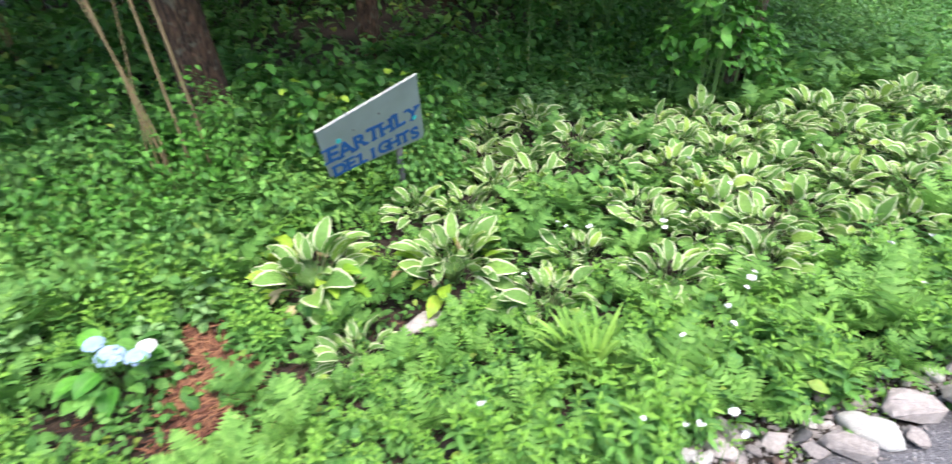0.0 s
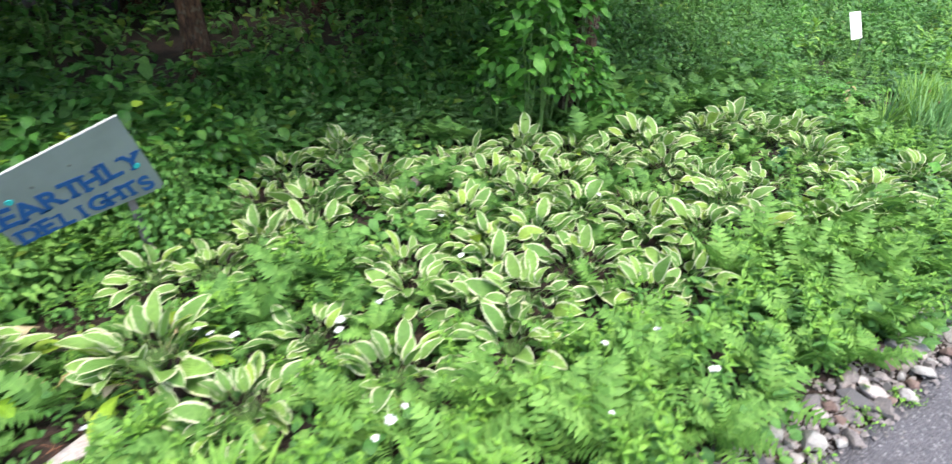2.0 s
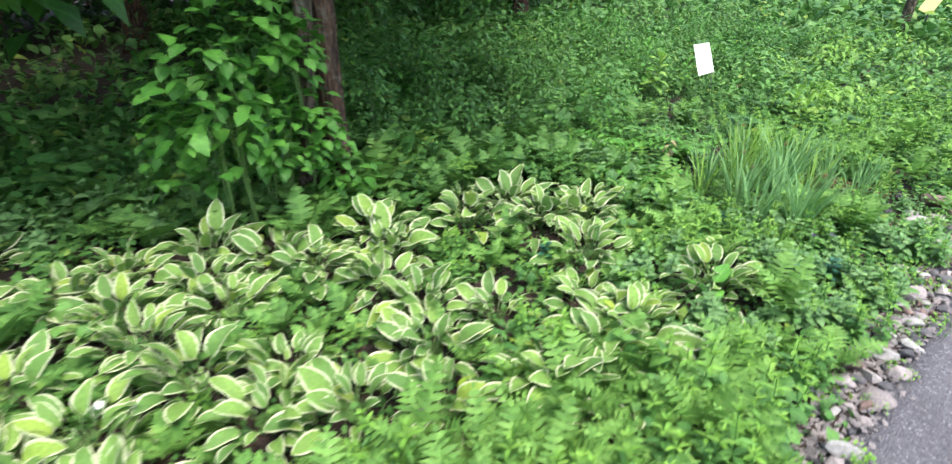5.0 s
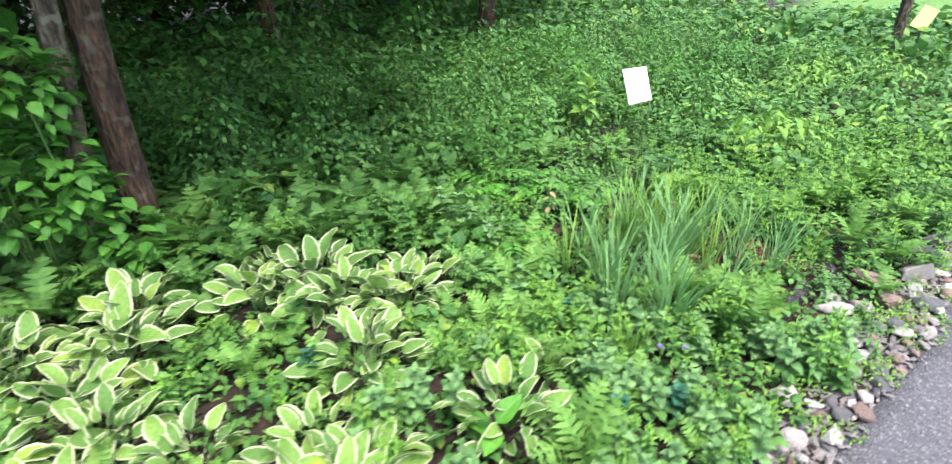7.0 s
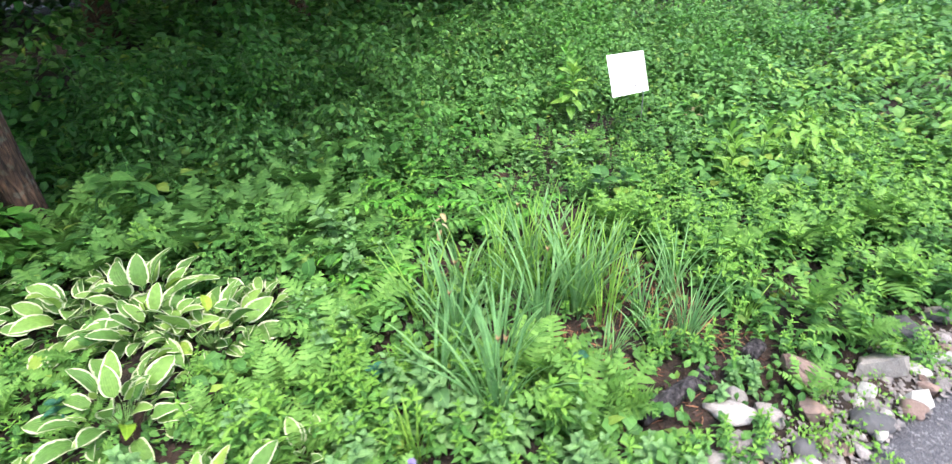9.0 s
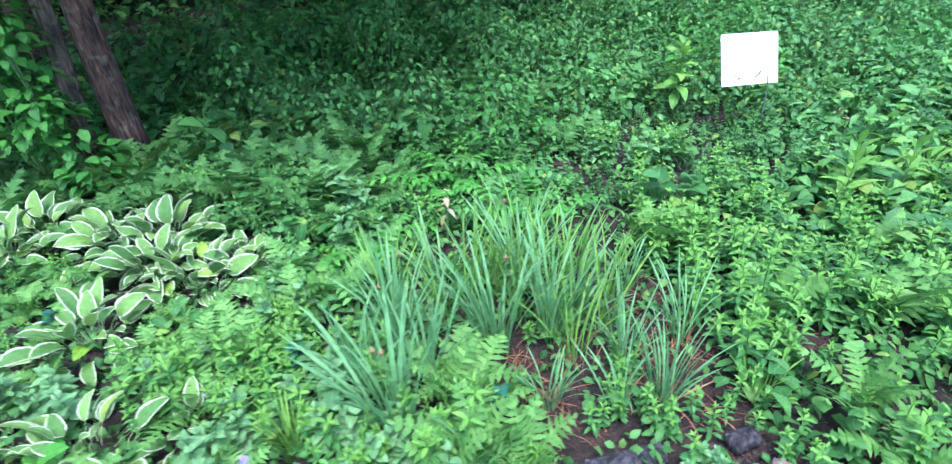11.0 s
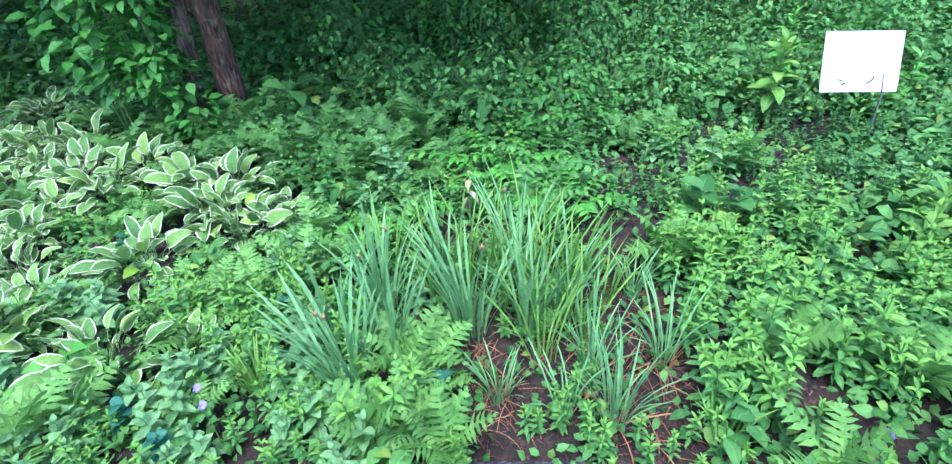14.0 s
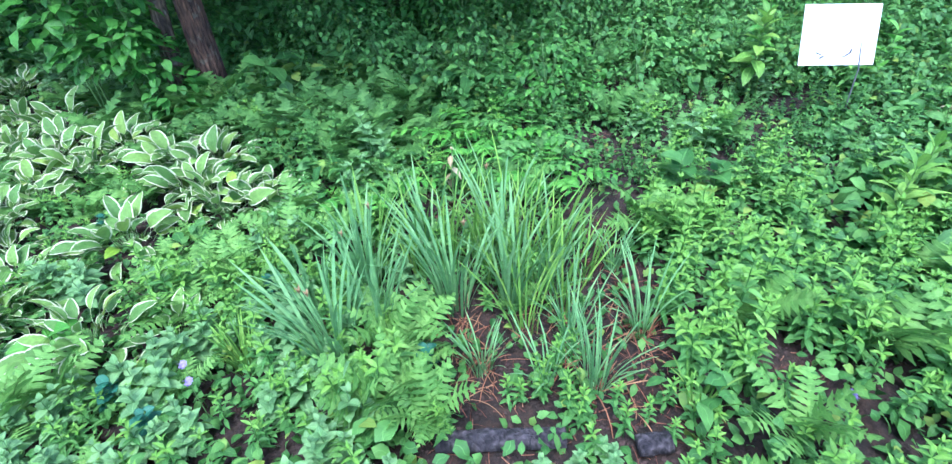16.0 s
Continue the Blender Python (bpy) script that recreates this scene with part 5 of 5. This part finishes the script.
# ---------------------------------------------------------------- stones, log, mulch
def stone_mesh(seed, flat=0.6, lump=0.35, cuts=2, rough=False):
    bm = bmesh.new()
    if rough:
        q = random.Random(seed * 31 + 7)
        for _ in range(15):
            d = Vector((q.gauss(0, 1), q.gauss(0, 1), q.gauss(0, 1))).normalized()
            bm.verts.new(d * 0.5 * q.uniform(0.8, 1.1))
        hull = bmesh.ops.convex_hull(bm, input=bm.verts)
        bmesh.ops.delete(bm, geom=[g for g in hull["geom_interior"] if isinstance(g, bmesh.types.BMVert)], context="VERTS")
        bmesh.ops.bevel(bm, geom=bm.edges, offset=0.045, segments=2, affect="EDGES", clamp_overlap=True)
        lump = 0.08
    else:
        bmesh.ops.create_icosphere(bm, subdivisions=cuts, radius=0.5)
    for v in bm.verts:
        n1 = noise.noise(v.co * 2.2 + Vector((seed * 3.1, 0, 0)))
        n2 = noise.noise(v.co * 6.0 + Vector((0, seed * 1.7, 0)))
        v.co *= 1 + lump * n1 + 0.10 * n2
        v.co.z *= flat
    me = bpy.data.meshes.new("stone")
    bm.to_mesh(me)
    bm.free()
    for p in me.polygons:
        p.use_smooth = not rough or p.area < 0.012
    return me


ROCKS = {}
for key, mat in (("grey", STONE), ("red", STONE_RED), ("white", STONE_WHITE), ("dark", STONE_DARK)):
    ROCKS[key] = []
    for q in range(5):
        me = stone_mesh(q + len(key), 0.5 + 0.07 * q, 0.45, 3, q > 0)
        me.materials.append(mat)
        ROCKS[key].append(me)
STONE_WORDS = {"grey": "grey-brown river stone on the bed's edge", "red": "reddish rough stone on the bed's edge",
               "white": "pale whitish stone on the bed's edge", "dark": "dark grey smooth stone on the bed's edge"}


def put_stone(key, x, y, size, r, z=None, name="stone"):
    ob = new(name, r.choice(ROCKS[key]))
    if z is None:
        z = max(land(x, y), -0.02 if y > kerb(x) else 0.0)
    sx, sy, sz = size * r.uniform(0.8, 1.3), size * r.uniform(0.7, 1.0), size * r.uniform(0.75, 1.05)
    ob.matrix_basis = Matrix.LocRotScale((x, y, z + 0.18 * sz), Euler((r.uniform(-0.25, 0.25), r.uniform(-0.25, 0.25), r.uniform(0, 6.28))), (sx, sy, sz))
    tagged(ob, STONE_WORDS[key], "stone", "edging stones")


def build_stones():
    r = random.Random(61)
    placed = []
    for key, x, y, s in (("white", 2.2, 0.34, 0.30), ("grey", 2.0, 0.44, 0.30), ("white", 1.8, 0.46, 0.19), ("grey", 1.66, 0.46, 0.19), ("grey", 1.9, 0.36, 0.12), ("grey", 2.38, 0.42, 0.2),
                         ("dark", 4.44, 0.31, 0.17), ("white", 4.58, 0.26, 0.20), ("white", 4.02, 0.32, 0.15), ("grey", 4.17, 0.33, 0.15), ("white", 4.18, 0.24, 0.13), ("grey", 4.22, 0.15, 0.10), ("grey", 5.05, 0.24, 0.14),
                         ("grey", 7.58, 0.34, 0.17), ("grey", 7.68, 0.26, 0.19), ("red", 7.96, 0.31, 0.26), ("red", 7.82, 0.18, 0.20), ("white", 8.25, 0.18, 0.24), ("white", 8.1, 0.14, 0.12), ("white", 7.66, 0.38, 0.13),
                         ("grey", 7.36, 0.22, 0.15), ("dark", 8.55, 0.22, 0.22), ("grey", 8.8, 0.2, 0.2), ("grey", 7.5, 0.24, 0.13), ("white", 5.9, 0.12, 0.15), ("grey", 5.6, 0.2, 0.15), ("white", 3.0, 0.3, 0.13), ("grey", 1.5, 0.6, 0.15)):
        put_stone(key, x, y, s * 0.8, r)
        placed.append((x, y, s))
    n = 0
    for _ in range(9000):
        if n >= 290:
            break
        x = r.uniform(1.0, 9.3)
        y = kerb(x) + abs(r.gauss(0.05, 0.07)) - 0.02
        if x > 6.7 and x < 7.2 and r.random() < 0.5:
            continue
        s = r.choice((0.05, 0.06, 0.075, 0.09, 0.11))
        if y > kerb(x) + 0.30 or any((x - a) ** 2 + (y - b) ** 2 < (0.38 * (s + c)) ** 2 for a, b, c in placed):
            continue
        placed.append((x, y, s))
        put_stone(r.choice(("grey", "grey", "grey", "grey", "red", "white", "dark")), x, y, s, r)
        n += 1
    # chips and grit between the stones and on the road
    g = Geo()
    chip = leaf(1, 0.8, round_leaf, 2, 2, 0.6, -0.5)
    for _ in range(6500):
        x = r.uniform(0.8, 9.5)
        y = kerb(x) + r.gauss(0.08, 0.075)
        if y > kerb(x) + 0.28:
            continue
        s = r.uniform(0.012, 0.034) * (0.5 if y < kerb(x) - 0.05 else 1)
        z = land(x, y) if y > kerb(x) else 0.002
        g.add(chip, mat4(x, y, z + 0.35 * s, r.uniform(0, 6.28), r.uniform(-0.4, 0.4), r.uniform(-0.4, 0.4), s))
    join("gravel", g, "loose grey gravel along the asphalt edge", "gravel", STONE)
    # flat stone in the bed
    ob = new("flat_stone", ROCKS["grey"][1])
    ob.matrix_basis = Matrix.LocRotScale((0.9, 2.17, land(0.9, 2.17) + 0.02), Euler((0.05, 0.02, 0.25)), (0.36, 0.17, 0.16))
    tagged(ob, "flat grey stone lying in the bed", "stone")
    ob = new("flat_stone", ROCKS["grey"][3])
    ob.matrix_basis = Matrix.LocRotScale((3.16, 3.15, land(3.16, 3.15) + 0.06), Euler((0.1, 0.0, 0.8)), (0.26, 0.2, 0.28))
    tagged(ob, "grey stone between the hostas", "stone")


build_stones()


def build_logs():
    for x, y, ln, rad, az in ((7.47, 0.50, 0.40, 0.035, 4), (7.93, 0.50, 0.10, 0.035, 10)):
        z = land(x, y) + rad * 0.8
        pts = np.zeros((13, 13, 3))
        for i in range(13):
            for j in range(13):
                t = 2 * math.pi * j / 12
                rr = rad * (1 + 0.2 * noise.noise((i * 0.5, math.cos(t), math.sin(t) + x))) * (0.05 if i in (0, 12) else 1)
                pts[i, j] = ((min(max(i, 1), 11) - 6) / 10 * ln, rr * math.cos(t), 0.75 * rr * math.sin(t))
        ob = new("log", grid_geo(pts).mesh("log", LOG))
        ob.matrix_basis = pose(x, y, z, 0, 0, az)
        tagged(ob, "dark weathered log edging the bed", "log", "edging logs")


build_logs()


def build_litter():
    r = random.Random(88)
    g = Geo()
    strand = stalk_geo([(0, -0.5, 0), (0.04, 0, 0.05), (0, 0.5, 0)], 0.055, 0, 3, 0.7)
    for _ in range(2600):
        x, y = r.gauss(-0.17, 0.11), r.gauss(2.38, 0.26)
        g.add(strand, mat4(x, y, land(x, y) + r.uniform(0.002, 0.025), r.uniform(0, 6.28), r.uniform(-0.3, 0.3), 0, r.uniform(0.03, 0.11)))
    for a, b, w, h in BARE[1:]:
        for _ in range(int(2600 * w * h)):
            x, y = a + r.uniform(-1, 1) * w, b + r.uniform(-1, 1) * h
            g.add(strand, mat4(x, y, land(x, y) + r.uniform(0.002, 0.012), r.uniform(0, 6.28), r.uniform(-0.2, 0.2), 0, r.uniform(0.015, 0.05)))
    join("bark_mulch", g, "reddish-brown shredded bark mulch on bare soil", "mulch", MULCH)
    g = Geo()
    crumb = leaf(1, 0.9, round_leaf, 2, 2, 0.9, -0.6)
    for _ in range(2500):
        a, b, w, h = r.choice(BARE)
        x, y = a + r.uniform(-1.1, 1.1) * w, b + r.uniform(-1.1, 1.1) * h
        s = r.uniform(0.006, 0.022)
        g.add(crumb, mat4(x, y, land(x, y) + 0.3 * s, r.uniform(0, 6.28), r.uniform(-0.5, 0.5), 0, s))
    join("soil_crumbs", g, "crumbs of dark damp soil", "soil", SOIL)
    g = Geo()
    blade = leaf(1.0, 0.022, strap, 6, 2, 1.6, 0.2)
    for a, b, w, n in ((7.88, 0.85, 0.14, 70), (7.39, 0.74, 0.10, 45), (7.30, 1.05, 0.08, 40), (7.95, 1.2, 0.09, 40), (7.62, 1.05, 0.08, 25)):
        for _ in range(n):
            x, y = r.gauss(a, w * 0.7), r.gauss(b, w)
            g.add(blade, mat4(x, y, land(x, y) + r.uniform(0.008, 0.03), r.uniform(0, 6.28), r.uniform(0.1, 0.5), r.uniform(-0.6, 0.6), r.uniform(0.07, 0.18)))
    join("dead_leaves", g, "dry orange-brown fallen blades on the soil", "dead leaves", DEAD)


build_litter()
